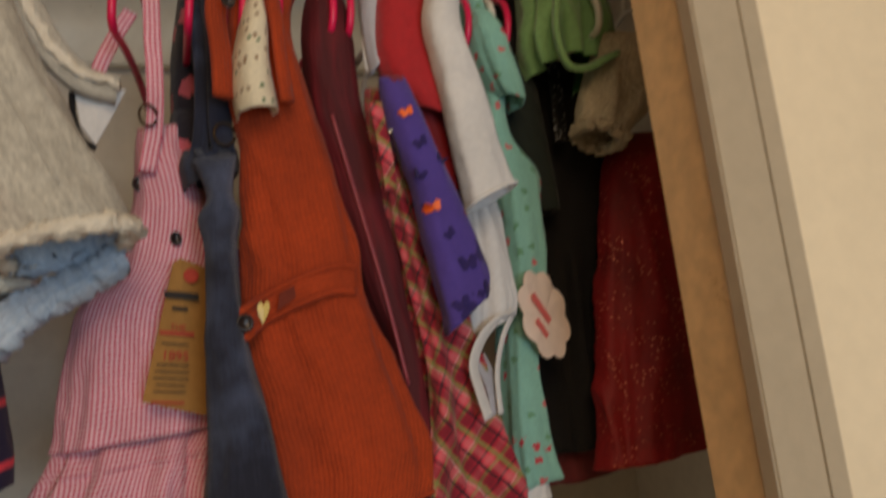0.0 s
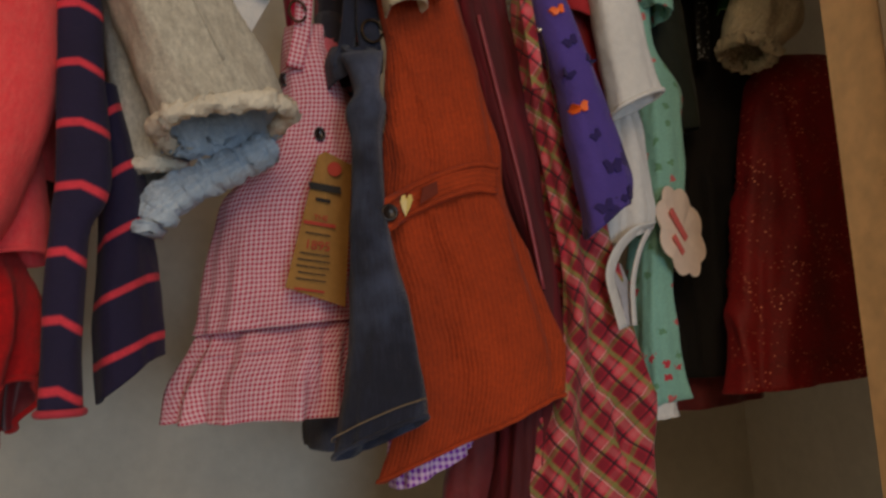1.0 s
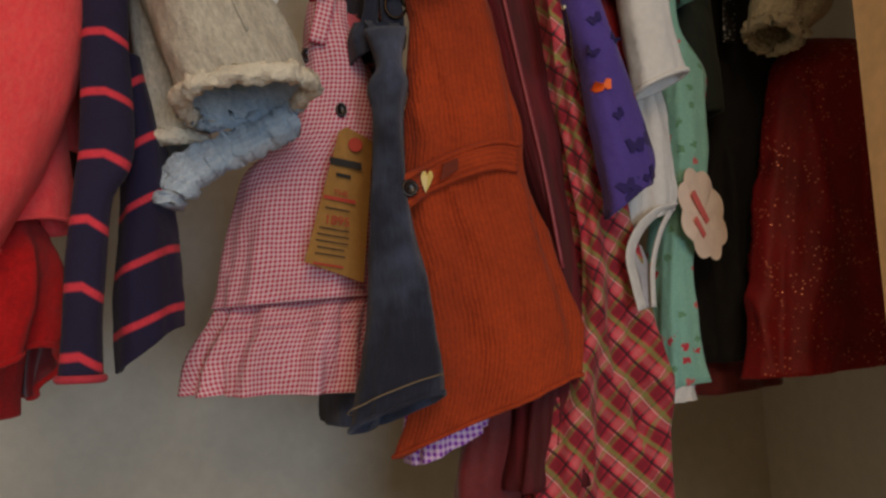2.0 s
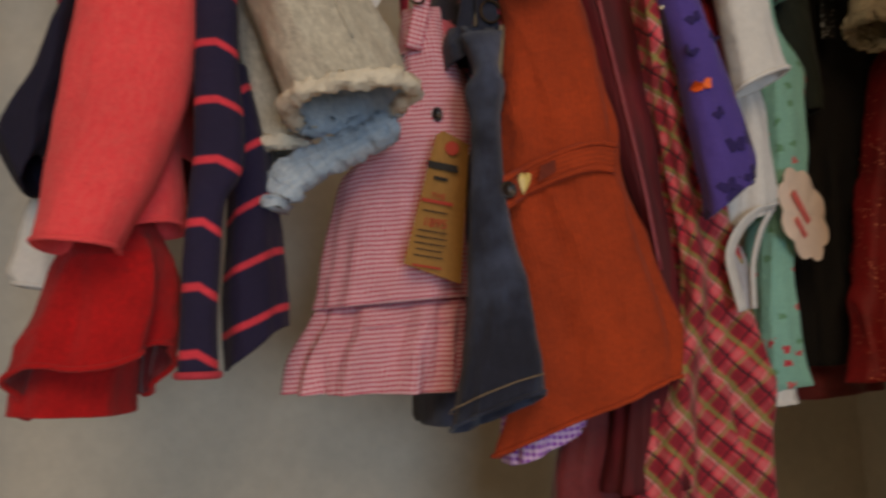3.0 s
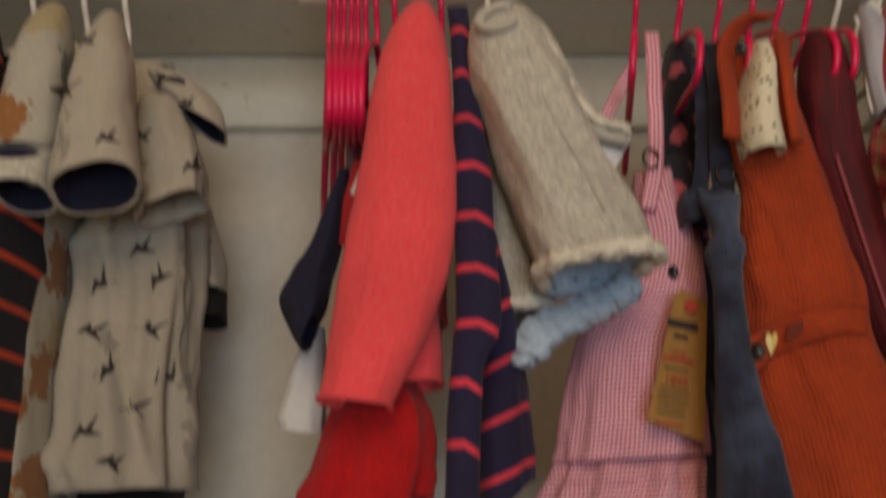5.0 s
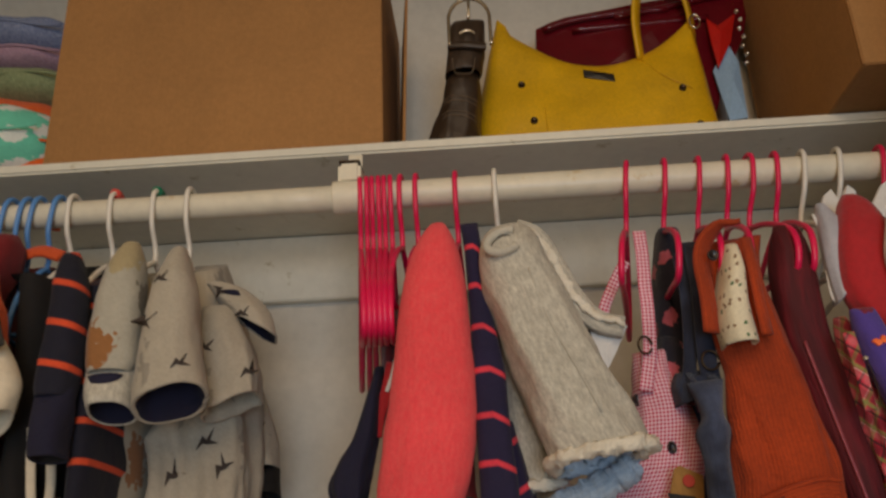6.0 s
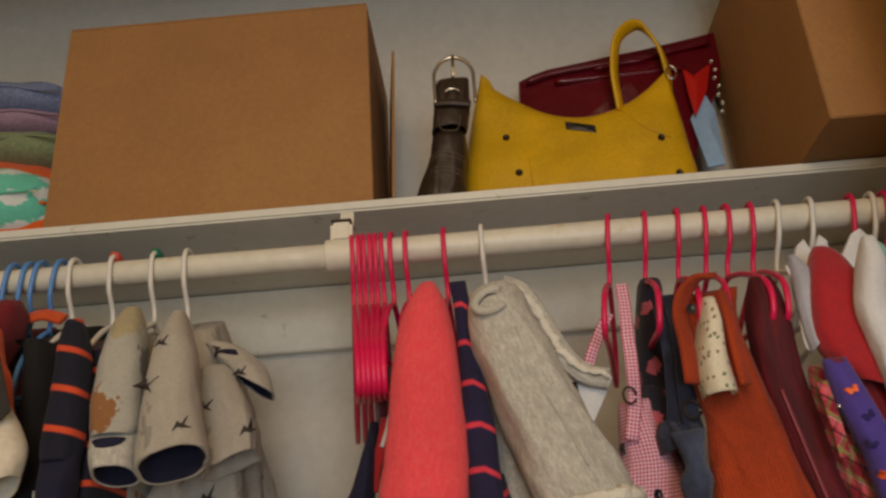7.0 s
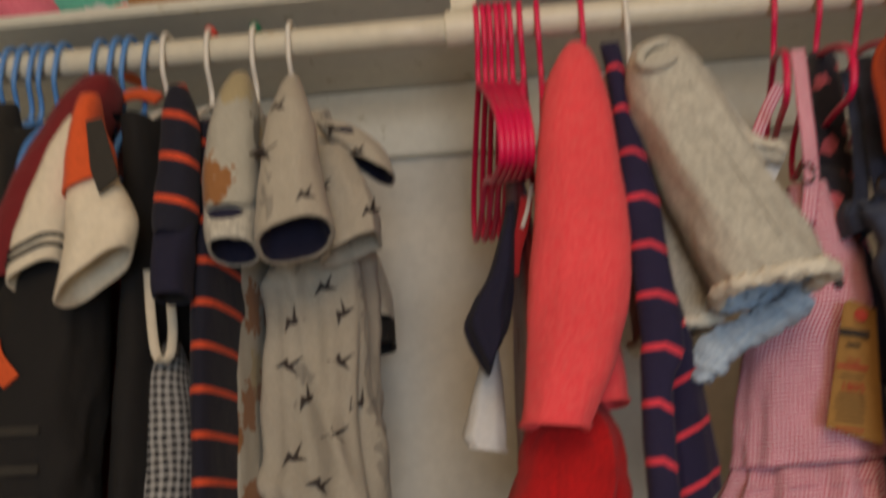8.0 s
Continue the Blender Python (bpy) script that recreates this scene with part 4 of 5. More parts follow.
g = garment("butterfly_top", 0.3, "purple top with dark butterfly print", "shirt", hang=((0.295, 0.854, 1.566), (1.4, -3.3, 3.4), 0.935))
c = cloth("sleeve", [(1.410, 0.281, 0.0118), (1.366, 0.286, 0.0155), (1.317, 0.297, 0.0176), (1.268, 0.304, 0.0214), (1.220, 0.312, 0.0230), (1.195, 0.310, 0.0208)], PURPLE, g, 0.651, 0.018, 3, 0.0015, (0.012, -0.004), PURPLE, 20, crease=0.003, sway=-0.008)
decal("butterfly_print", c, [butterfly(x, z, s, a) for x, z, s, a in ((0.288, 1.345, 0.011, 0.5), (0.283, 1.318, 0.010, -0.4), (0.300, 1.300 - 0.035, 0.010, 0.7), (0.312, 1.238, 0.016, 0.1), (0.325, 1.213, 0.015, 0.8), (0.305, 1.330, 0.009, -0.6), (0.300, 1.205, 0.013, 0.4), (0.332, 1.262, 0.010, 0.2))], plain("dark_violet_print", (44, 28, 98)), c, 0.0018)
decal("butterfly_patch", c, [butterfly(0.289, 1.289, 0.012, 0.15)], FLY, c, 0.003, "bright orange butterfly patch")
decal("butterfly_patch", c, [butterfly(0.280, 1.372, 0.010, 0.3)], FLY, c, 0.003, "bright orange butterfly patch")
bar("zip", [(0.270, 0.664, 1.361), (0.273, 0.664, 1.339), (0.273, 0.664, 1.315), (0.277, 0.664, 1.281)], 0.0006, DARK_METAL, g, "fine metal zip", samples=20)
disc("zip_pull", (0.268, 0.662, 1.360), 0.0022, 0.002, CHROME, g)

g = garment("silver_top", 0.28, "grey satin top with looped straps", "shirt", hang=((0.284, 0.893, 1.585), (-3.5, -2.6, 5.3), 0.984))
cloth("body", [(1.512, 0.277, 0.004), (1.482, 0.281, 0.013), (1.443, 0.280, 0.017), (1.409, 0.272, 0.009)], SILVER, g, 0.675, 0.014, 4, 0.002, (0.008, 0), SILVER, 52)
bar("edge", [(0.269, 0.692, 1.502), (0.272, 0.692, 1.472), (0.265, 0.692, 1.434), (0.265, 0.692, 1.404), (0.282, 0.692, 1.420), (0.294, 0.692, 1.451), (0.288, 0.692, 1.481), (0.273, 0.692, 1.504)], 0.0016, WHITE, g, "white bound edge", samples=40)

g = garment("red_jumper", 0.31, "red knitted jumper with a ruched velvet hem", "jumper", hang=((0.312, 0.895, 1.586), (-3.5, -2.6, 5.3), 0.983))
cloth("sleeve", [(1.515, 0.305, 0.006), (1.499, 0.308, 0.018), (1.457, 0.307, 0.030), (1.411, 0.302, 0.032), (1.375, 0.306, 0.027), (1.352, 0.314, 0.022)], REDTOP, g, 0.66, 0.02, 3, 0.001, (-0.012, 0), ROSE, 21, wrinkle=0.002, crease=0.0015)
cloth("hem", [(1.40, 0.308, 0.014), (1.345, 0.316, 0.018), (1.288, 0.322, 0.017)], ROSE, g, 0.676, 0.018, 7, 0.003, (0, 0), ROSE, 22, crease=0.006)

g = garment("frilled_top", 0.33, "white frilled top below white hangers", "shirt", hang=((0.332, 0.893, 1.586), (-3.5, -2.6, 5.3), 0.983))
for q in ([(0.294, 0.735, 1.511), (0.312, 0.735, 1.545), (0.322, 0.735, 1.552), (0.320, 0.735, 1.527), (0.342, 0.735, 1.556), (0.349, 0.735, 1.548), (0.346, 0.735, 1.517), (0.325, 0.735, 1.501), (0.302, 0.735, 1.490)], [(0.349, 0.735, 1.513), (0.365, 0.735, 1.533), (0.381, 0.735, 1.554), (0.393, 0.735, 1.560), (0.400, 0.735, 1.548), (0.400, 0.735, 1.512), (0.384, 0.735, 1.482), (0.361, 0.735, 1.491)]):
    slab("frill", q, WHITE, g, 0.006, "", 0.008)

g = garment("white_shirt", 0.34, "white cotton shirt with straight sleeves", "shirt", hang=((0.336, 0.862, 1.572), (1.4, -3.3, 3.4), 0.943))
c = cloth("sleeve", [(1.535, 0.352, 0.006), (1.50, 0.345, 0.014), (1.456, 0.334, 0.017), (1.403, 0.339, 0.0185), (1.351, 0.344, 0.022), (1.295, 0.351, 0.0245)], WHITE, g, 0.645, 0.018, 3, 0.0015, (0.008, -0.004), WHITE, 23, crease=0.002)
trim("cuff", c, 0.0022, WHITE, c)

g = garment("white_cardigan", 0.36, "white lace cardigan with hanging ties", "cardigan", hang=((0.348, 0.85, 1.565), (1.4, -3.3, 3.4), 0.927))
cloth("body", [(1.5, 0.36, 0.010), (1.37, 0.366, 0.015), (1.314, 0.368, 0.017), (1.256, 0.369, 0.021), (1.205, 0.366, 0.026), (1.185, 0.362, 0.024)], WHITE, g, 0.70, 0.02, 5, 0.004, (0.006, 0), WHITE, 24, crease=0.006)
ribbon("tie", [(0.377, 0.695, 1.193), (0.359, 0.695, 1.189), (0.339, 0.695, 1.175), (0.326, 0.695, 1.153), (0.328, 0.695, 1.128), (0.332, 0.695, 1.104)], 0.012, 0.002, WHITE, g, "white knotted tie", (1, 0.4, 0))
ribbon("tie", [(0.377, 0.700, 1.191), (0.363, 0.700, 1.172), (0.351, 0.700, 1.142), (0.347, 0.700, 1.105)], 0.006, 0.002, WHITE, g, "white knotted tie", (1, 0.4, 0))
ribbon("lace_panel", [(0.338, 0.706, 1.159), (0.346, 0.706, 1.133), (0.347, 0.706, 1.105)], 0.015, 0.003, SILVER, g, "grey lace panel", (1, 0.2, 0))
cloth("sleeve", [(1.26, 0.345, 0.008), (1.2, 0.343, 0.016), (1.12, 0.34, 0.017)], LIGHT_BLUE, g, 0.735, 0.015, 3, 0.002, (0, 0), LIGHT_BLUE, 54, label="pale denim blue sleeve")

g = garment("mint_dress", 0.4, "mint green floral dress with a lace hem", "dress", hang=((0.387, 0.856, 1.57), (1.4, -3.3, 3.4), 0.933))
c = cloth("body", [(1.56, 0.405, 0.008)] + [(1.457, 0.423, 0.012), (1.374, 0.417, 0.013), (1.331, 0.433, 0.023), (1.291, 0.431, 0.023), (1.235, 0.426, 0.024), (1.153, 0.402, 0.017), (1.100, 0.396, 0.020), (1.030, 0.394, 0.027)], MINT, g, 0.722, 0.026, 5, 0.003, (0.002, 0), WHITE, 25, crease=0.005)
cloth("lace_hem", [(1.036, 0.386, 0.025), (1.016, 0.384, 0.024)], WHITE, g, 0.724, 0.025, 16, 0.002, (0, 0), WHITE, 26, m=10, label="white lace hem")
cloth("sleeve", [(1.50, 0.415, 0.01), (1.46, 0.418, 0.018), (1.415, 0.425, 0.016), (1.40, 0.428, 0.012)], MINT, g, 0.70, 0.03, 7, 0.003, (-0.006, 0), MINT, 55, crease=0.005)

t = thing("flower_tag", (0.405, 0.70, 1.19), "pale pink scalloped card tag on a mint dress", "tag", hang=((0.434, 0.748, 1.226), (1.4, -3.3, 3.4), 0.966))
pts = []
for i in range(72):
    a = 2 * math.pi * i / 72
    r = 0.97 + 0.15 * abs(math.sin(4 * a + 0.4))
    pts.append((0.405 + 0.030 * r * math.cos(a) - 0.004 * math.sin(a), 0.694 + 0.012 * math.cos(a), 1.184 + 0.039 * r * math.sin(a)))
card = slab("card", pts, TAG, t, 0.001)
for x0, z0, wd, hh in ((0.400, 1.190, 0.033, 0.0075), (0.396, 1.172, 0.020, 0.006)):
    a = -0.95
    ca, sa = math.cos(a), math.sin(a)
    slab("print_bar", [(x0 + u * ca - v * sa, 0.6915 + (x0 + u * ca - v * sa - 0.403) * 0.47, z0 + u * sa + v * ca) for u, v in ((-wd / 2, -hh / 2), (wd / 2, -hh / 2), (wd / 2, hh / 2), (-wd / 2, hh / 2))], ROSE_INK, card, 0.0004)

g = garment("black_dress", 0.5, "black dress with a sequinned strap", "dress", hang=((0.468, 0.824, 1.564), (1.4, -3.4, 3.0), 0.892))
cloth("body", [(1.57, 0.49, 0.01)] + [(1.531, 0.541, 0.020), (1.452, 0.556, 0.059), (1.344, 0.571, 0.050), (1.248, 0.546, 0.049), (1.123, 0.521, 0.044), (1.029, 0.505, 0.040)], BLACK, g, 0.80, 0.04, 5, 0.004, (0, 0), BLACK, 27, crease=0.008)
ribbon("sequin_strap", [(0.526, 0.785, 1.472), (0.524, 0.785, 1.426), (0.521, 0.785, 1.394), (0.518, 0.785, 1.365)], 0.016, 0.003, SPARK_BLACK, g, "silver sequinned strap")
c = cloth("sleeve", [(1.47, 0.475, 0.02), (1.40, 0.478, 0.026), (1.33, 0.482, 0.022), (1.29, 0.485, 0.016)], plain("dark_green_cloth", (24, 34, 26)), g, 0.775, 0.03, 4, 0.003, (0, 0), BLACK, 56)

g = garment("sparkle_dress", 0.6, "dark red party dress with glitter", "dress", hang=((0.532, 0.794, 1.549), (1.4, -3.4, 3.0), 0.849))
cloth("skirt", [(1.378, 0.671, 0.0407), (1.340, 0.660, 0.0654), (1.241, 0.640, 0.0782), (1.146, 0.623, 0.0909), (1.053, 0.611, 0.1013), (1.009, 0.602, 0.1059)], SPARK_RED, g, 0.772, 0.04, 6, 0.005, (0.0, 0), CRIMSON, 28, crease=0.008, sway=-0.023)
cloth("underskirt", [(1.2, 0.57, 0.05), (1.1, 0.56, 0.07), (0.985, 0.555, 0.08)], CRIMSON, g, 0.87, 0.07, 6, 0.004, (0, 0), CRIMSON, 57, label="plain crimson underskirt")
c = cloth("cuff", [(1.483, 0.610, 0.0302), (1.432, 0.593, 0.0349), (1.395, 0.580, 0.0366), (1.364, 0.554, 0.0194)], FUR, g, 0.730, 0.03, 3, 0.003, (-0.012, 0), FUR, 29, label="cream fur cuff", crease=0.006, sway=-0.000)
trim("fur_edge", c, 0.006, FUR, c, 0.005)

g = garment("tulle_costume", 0.48, "green tulle costume with a puffed sleeve", "costume", hang=((0.487, 0.869, 1.607), (2.1, -3.7, 2.8), 0.962))
cloth("sleeve", [(1.56, 0.47, 0.02), (1.50, 0.488, 0.04), (1.466, 0.493, 0.046), (1.431, 0.486, 0.047), (1.400, 0.478, 0.036)], TULLE, g, 0.68, 0.045, 9, 0.006, (-0.004, -0.01), plain("deep_green_net", (40, 96, 46)), 30, crease=0.012)
ribbon("frill", [(0.446, 0.670, 1.461), (0.439, 0.670, 1.427), (0.445, 0.670, 1.397), (0.467, 0.670, 1.393), (0.497, 0.670, 1.404)], 0.03, 0.006, TULLE, g, "", (0.5, 0.8, 0.3))

# the other end of the rod
BOLT_INK = plain("bolt_ink", (58, 48, 42), 0.8, 0, 0.1)
g = garment("bolt_pyjamas", -0.36, "cream pyjamas with black lightning bolts and black cuffs", "pyjamas", hang=((-0.391, 0.997, 1.619), (-3.2, -2.4, 4.7), 1.153))
c = cloth("sleeve", [(1.480, -0.364, 0.005), (1.460, -0.365, 0.012), (1.431, -0.367, 0.021), (1.391, -0.368, 0.026), (1.335, -0.366, 0.030)], BOLT, g, 0.60, 0.03, 2, 0.001, (0.006, -0.008), NAVY, 31, crease=0.002, lipwidth=0.004)
decal("bolt_print", c, [zigzag(-0.385, 1.402, 0.022, 0.2), zigzag(-0.352, 1.362, 0.016, 0.9), zigzag(-0.372, 1.44, 0.014, 0.6)], BOLT_INK, c, 0.0018)
c = cloth("body", [(1.6, -0.385, 0.008), (1.50, -0.372, 0.022), (1.43, -0.366, 0.034)] + [(1.364, -0.371, 0.044), (1.298, -0.374, 0.051), (1.221, -0.377, 0.051), (1.13, -0.374, 0.048)], BOLT, g, 0.73, 0.05, 5, 0.008, (0, 0), BOLT, 32, roof=True, crease=0.012)
decal("bolt_print", c, [zigzag(x, z, 0.023, a) for x, z, a in ((-0.39, 1.295, 1.2), (-0.36, 1.325, 0.9), (-0.348, 1.255, 0.3), (-0.38, 1.225, 1.3), (-0.355, 1.19, 0.4), (-0.392, 1.175, 0.9), (-0.345, 1.3, 1.5), (-0.37, 1.15, 0.2), (-0.395, 1.255, 0.3), (-0.335, 1.22, 1.2))], BOLT_INK, c, 0.0018)
cloth("ankle_cuff", [(1.135, -0.366, 0.043), (1.092, -0.366, 0.041)], BLACK, g, 0.735, 0.045, 3, 0.001, (0, 0), BLACK, 33, m=12, label="black ribbed cuff")
c = cloth("sleeve", [(1.478, -0.352, 0.008), (1.468, -0.338, 0.016), (1.448, -0.322, 0.022), (1.425, -0.308, 0.019)], BOLT, g, 0.685, 0.025, 3, 0.002, (-0.012, 0), NAVY, 58, crease=0.004, m=36)
decal("bolt_print", c, [zigzag(-0.343, 1.462, 0.018, -0.6), zigzag(-0.318, 1.435, 0.014, 0.6)], BOLT_INK, c, 0.0018)
c = cloth("sleeve", [(1.45, -0.345, 0.016), (1.415, -0.342, 0.024), (1.375, -0.333, 0.030), (1.348, -0.330, 0.027)], BOLT, g, 0.675, 0.03, 3, 0.003, (0.010, 0), BOLT, 59, crease=0.006, m=40)
decal("bolt_print", c, [zigzag(-0.309, 1.374, 0.018, 1.0), zigzag(-0.35, 1.40, 0.016, 0.5)], BOLT_INK, c, 0.0018)
c = cloth("leg", [(1.40, -0.338, 0.014), (1.35, -0.327, 0.016), (1.312, -0.322, 0.016)], BOLT, g, 0.80, 0.035, 3, 0.002, (0, 0), BOLT, 60)
decal("bolt_print", c, [zigzag(-0.322, 1.345, 0.022, 1.0)], BOLT_INK, c, 0.0018)
cloth("wrist_cuff", [(1.314, -0.322, 0.0165), (1.284, -0.321, 0.0165)], BLACK, g, 0.797, 0.034, 2, 0.001, (0, 0), BLACK, 61, m=10, label="black ribbed cuff")

g = garment("camo_shirt", -0.42, "grey and brown camouflage shirt", "shirt", hang=((-0.464, 1.006, 1.621), (-3.2, -2.4, 4.7), 1.168))
c = cloth("sleeve", [(1.487, -0.408, 0.006), (1.467, -0.41, 0.014), (1.435, -0.414, 0.020), (1.394, -0.417, 0.0225), (1.372, -0.417, 0.0215), (1.362, -0.417, 0.018)], CAMO, g, 0.60, 0.025, 2, 0.001, (0, 0), CAMO, 34, crease=0.002)
c = cloth("wrist_cuff", [(1.370, -0.417, 0.0216), (1.345, -0.416, 0.0205), (1.329, -0.415, 0.0185)], GREY, g, 0.5985, 0.0262, 2, 0.0005, (0, -0.004), NAVY, 62, m=16, label="plain grey ribbed cuff", crease=0.001)
forward(cloth("body", [(1.6, -0.435, 0.006), (1.50, -0.434, 0.014), (1.358, -0.442, 0.013), (1.277, -0.446, 0.012), (1.05, -0.44, 0.016)], CAMO, g, 0.73, 0.11, 3, 0.003, (0, 0), OLIVE, 35, roof=True), (0.19, -0.85, -0.46), 0.05)

g = garment("striped_shirt", -0.47, "navy shirt with orange stripes", "shirt", hang=((-0.506, 0.958, 1.602), (-3.2, -2.4, 4.7), 1.124))
# BLACK insides paint the darkness of the cuff openings
c = cloth("sleeve", [(1.492, -0.47, 0.007), (1.465, -0.468, 0.014), (1.432, -0.467, 0.016), (1.381, -0.47, 0.0175), (1.362, -0.471, 0.0165), (1.352, -0.471, 0.014)], NAVY_ORANGE, g, 0.628, 0.02, 2, 0.001, (0, 0), BLACK, 36, slant=0.012, crease=0.002)
cloth("sleeve_end", [(1.366, -0.471, 0.0172), (1.317, -0.472, 0.0155), (1.300, -0.471, 0.0145)], NAVY, g, 0.6265, 0.0212, 2, 0.0005, (0, 0), BLACK, 63, m=20, crease=0.001)
forward(cloth("body", [(1.6, -0.472, 0.006), (1.52, -0.47, 0.014), (1.45, -0.468, 0.019), (1.327, -0.467, 0.02), (1.275, -0.468, 0.018), (1.0, -0.463, 0.016)], NAVY_ORANGE, g, 0.70, 0.13, 3, 0.002, (0, 0), BLACK, 37, roof=True), (0.24, -0.85, -0.46), 0.05)

g = garment("checked_scarf", -0.49, "black and white checked scarf with cream edging", "scarf", hang=((-0.537, 0.986, 1.626), (-1.8, -1.5, 4.5), 1.148))
cloth("drape", [(1.27, -0.496, 0.012), (1.23, -0.492, 0.018), (1.17, -0.489, 0.021), (1.10, -0.487, 0.022), (1.0, -0.487, 0.02)], CHECK, g, 0.68, 0.03, 4, 0.003, (0, 0), CHECK, 64, crease=0.006)
ribbon("edging", [(-0.502, 0.672, 1.327), (-0.498, 0.672, 1.287), (-0.492, 0.672, 1.253), (-0.482, 0.672, 1.250), (-0.479, 0.672, 1.271), (-0.483, 0.672, 1.311)], 0.008, 0.006, CREAM, g, "cream folded edging", (1, 0.3, 0))

g = garment("raglan_shirt", -0.53, "black shirt with cream raglan sleeves and orange yoke", "shirt", hang=((-0.596, 1.013, 1.639), (-1.8, -1.5, 4.5), 1.182))
c = cloth("sleeve", [(1.455, -0.535, 0.008), (1.44, -0.543, 0.013), (1.39, -0.557, 0.018), (1.347, -0.568, 0.0205), (1.312, -0.571, 0.0195)], CREAM, g, 0.598, 0.02, 2, 0.001, (0.010, -0.004), CREAM, 38, crease=0.002)
for dz in (0.012, 0.020):
    p = HEM[c.name]
    bar("cuff_stripe", [(q[0] + 0.09 * dz, q[1] - (0.0012 if q[1] < 0.618 else -0.0012), q[2] + dz) for q in p[18:64]], 0.0017, BLACK, g, "black knitted cuff stripe", sides=6)
c = cloth("sleeve", [(1.385, -0.521, 0.019), (1.36, -0.514, 0.024), (1.336, -0.510, 0.027), (1.302, -0.514, 0.028)], CREAM, g, 0.572, 0.022, 2, 0.001, (0.020, -0.003), CREAM, 39, crease=0.002)
cloth("yoke", [(1.458, -0.527, 0.007), (1.43, -0.527, 0.010), (1.41, -0.524, 0.015), (1.375, -0.521, 0.0195)], ORANGE, g, 0.575, 0.022, 2, 0.001, (0.006, 0), ORANGE, 65, label="orange sleeve panel", crease=0.002)
slab("dark_panel", [(-0.517, 0.570, 1.422), (-0.505, 0.570, 1.424), (-0.489, 0.570, 1.373), (-0.503, 0.570, 1.360), (-0.511, 0.570, 1.381)], OLIVE, g, 0.002, "dark grey sleeve panel", 0.002)
forward(cloth("body", [(1.6, -0.545, 0.008), (1.535, -0.535, 0.022), (1.435, -0.525, 0.026), (1.352, -0.522, 0.026), (1.1, -0.522, 0.028)], BLACK, g, 0.68, 0.15, 3, 0.003, (0, 0), BLACK, 40, roof=True), (0.31, -0.87, -0.45), 0.05)
ribbon("collar", [(-0.558, 0.700, 1.504), (-0.545, 0.700, 1.510), (-0.529, 0.700, 1.513), (-0.509, 0.700, 1.506)], 0.016, 0.006, ORANGE, g, "orange knitted collar", (0, 0.6, 0.8))

g = garment("red_sweatshirt", -0.6, "dark red sweatshirt with long hanging sleeves", "sweatshirt", hang=((-0.667, 0.982, 1.625), (-1.8, -1.5, 4.5), 1.156))
# red outside, BLACK inside as painted inner shade
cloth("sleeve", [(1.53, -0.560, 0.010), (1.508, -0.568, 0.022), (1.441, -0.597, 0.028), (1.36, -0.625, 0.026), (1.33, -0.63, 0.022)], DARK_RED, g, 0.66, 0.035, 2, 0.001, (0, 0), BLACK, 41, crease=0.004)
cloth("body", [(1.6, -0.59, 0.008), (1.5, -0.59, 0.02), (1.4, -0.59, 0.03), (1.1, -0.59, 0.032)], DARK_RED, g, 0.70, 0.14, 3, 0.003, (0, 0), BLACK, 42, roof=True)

g = garment("black_tracksuit", -0.6, "black tracksuit with orange and grey flashes", "tracksuit", hang=((-0.650, 0.948, 1.609), (-1.8, -1.5, 4.5), 1.113))
c = cloth("body", [(1.36, -0.585, 0.03), (1.3, -0.59, 0.045), (1.2, -0.60, 0.052), (1.0, -0.60, 0.055)], BLACK, g, 0.655, 0.04, 3, 0.004, (0, 0), BLACK, 66, crease=0.007)
ribbon("flash", [pin(c, x, z, 0.002) for x, z in ((-0.622, 1.27), (-0.612, 1.25), (-0.600, 1.235))], 0.016, 0.003, ORANGE, g, "orange flash", (0, 0, 1))
for zz in (1.195, 1.165, 1.14):
    ribbon("print_bar", [pin(c, x, zz, 0.002) for x in (-0.635, -0.615, -0.595, -0.575)], 0.008, 0.002, OLIVE, g, "grey printed bar", (0, 0, 1))

g = garment("olive_jacket", -0.66, "dark olive jacket on a blue hanger", "jacket", hang=((-0.765, 1.024, 1.646), (-1.8, -1.5, 4.5), 1.212))
forward(cloth("body", [(1.6, -0.665, 0.008), (1.53, -0.662, 0.02), (1.42, -0.66, 0.03), (1.1, -0.66, 0.034)], OLIVE, g, 0.68, 0.16, 3, 0.003, (0, 0), BLACK, 43, roof=True, crease=0.006), (0.44, -0.86, -0.44), 0.05)
cloth("sleeve", [(1.50, -0.645, 0.012), (1.44, -0.65, 0.022), (1.36, -0.655, 0.024), (1.25, -0.66, 0.022)], OLIVE, g, 0.65, 0.03, 3, 0.002, (0, 0), BLACK, 67, crease=0.005)
g = garment("blue_hoodie", -0.72, "dark blue hoodie on a blue hanger", "hoodie", hang=((-0.829, 1.006, 1.638), (-1.8, -1.5, 4.5), 1.198))
forward(cloth("body", [(1.6, -0.735, 0.008), (1.53, -0.735, 0.02), (1.4, -0.735, 0.03), (1.1, -0.735, 0.034)], plain("royal_blue_jersey", (30, 50, 110)), g, 0.70, 0.15, 3, 0.003, (0, 0), BLACK, 68, roof=True, crease=0.006), (0.5, -0.86, -0.44), 0.05)

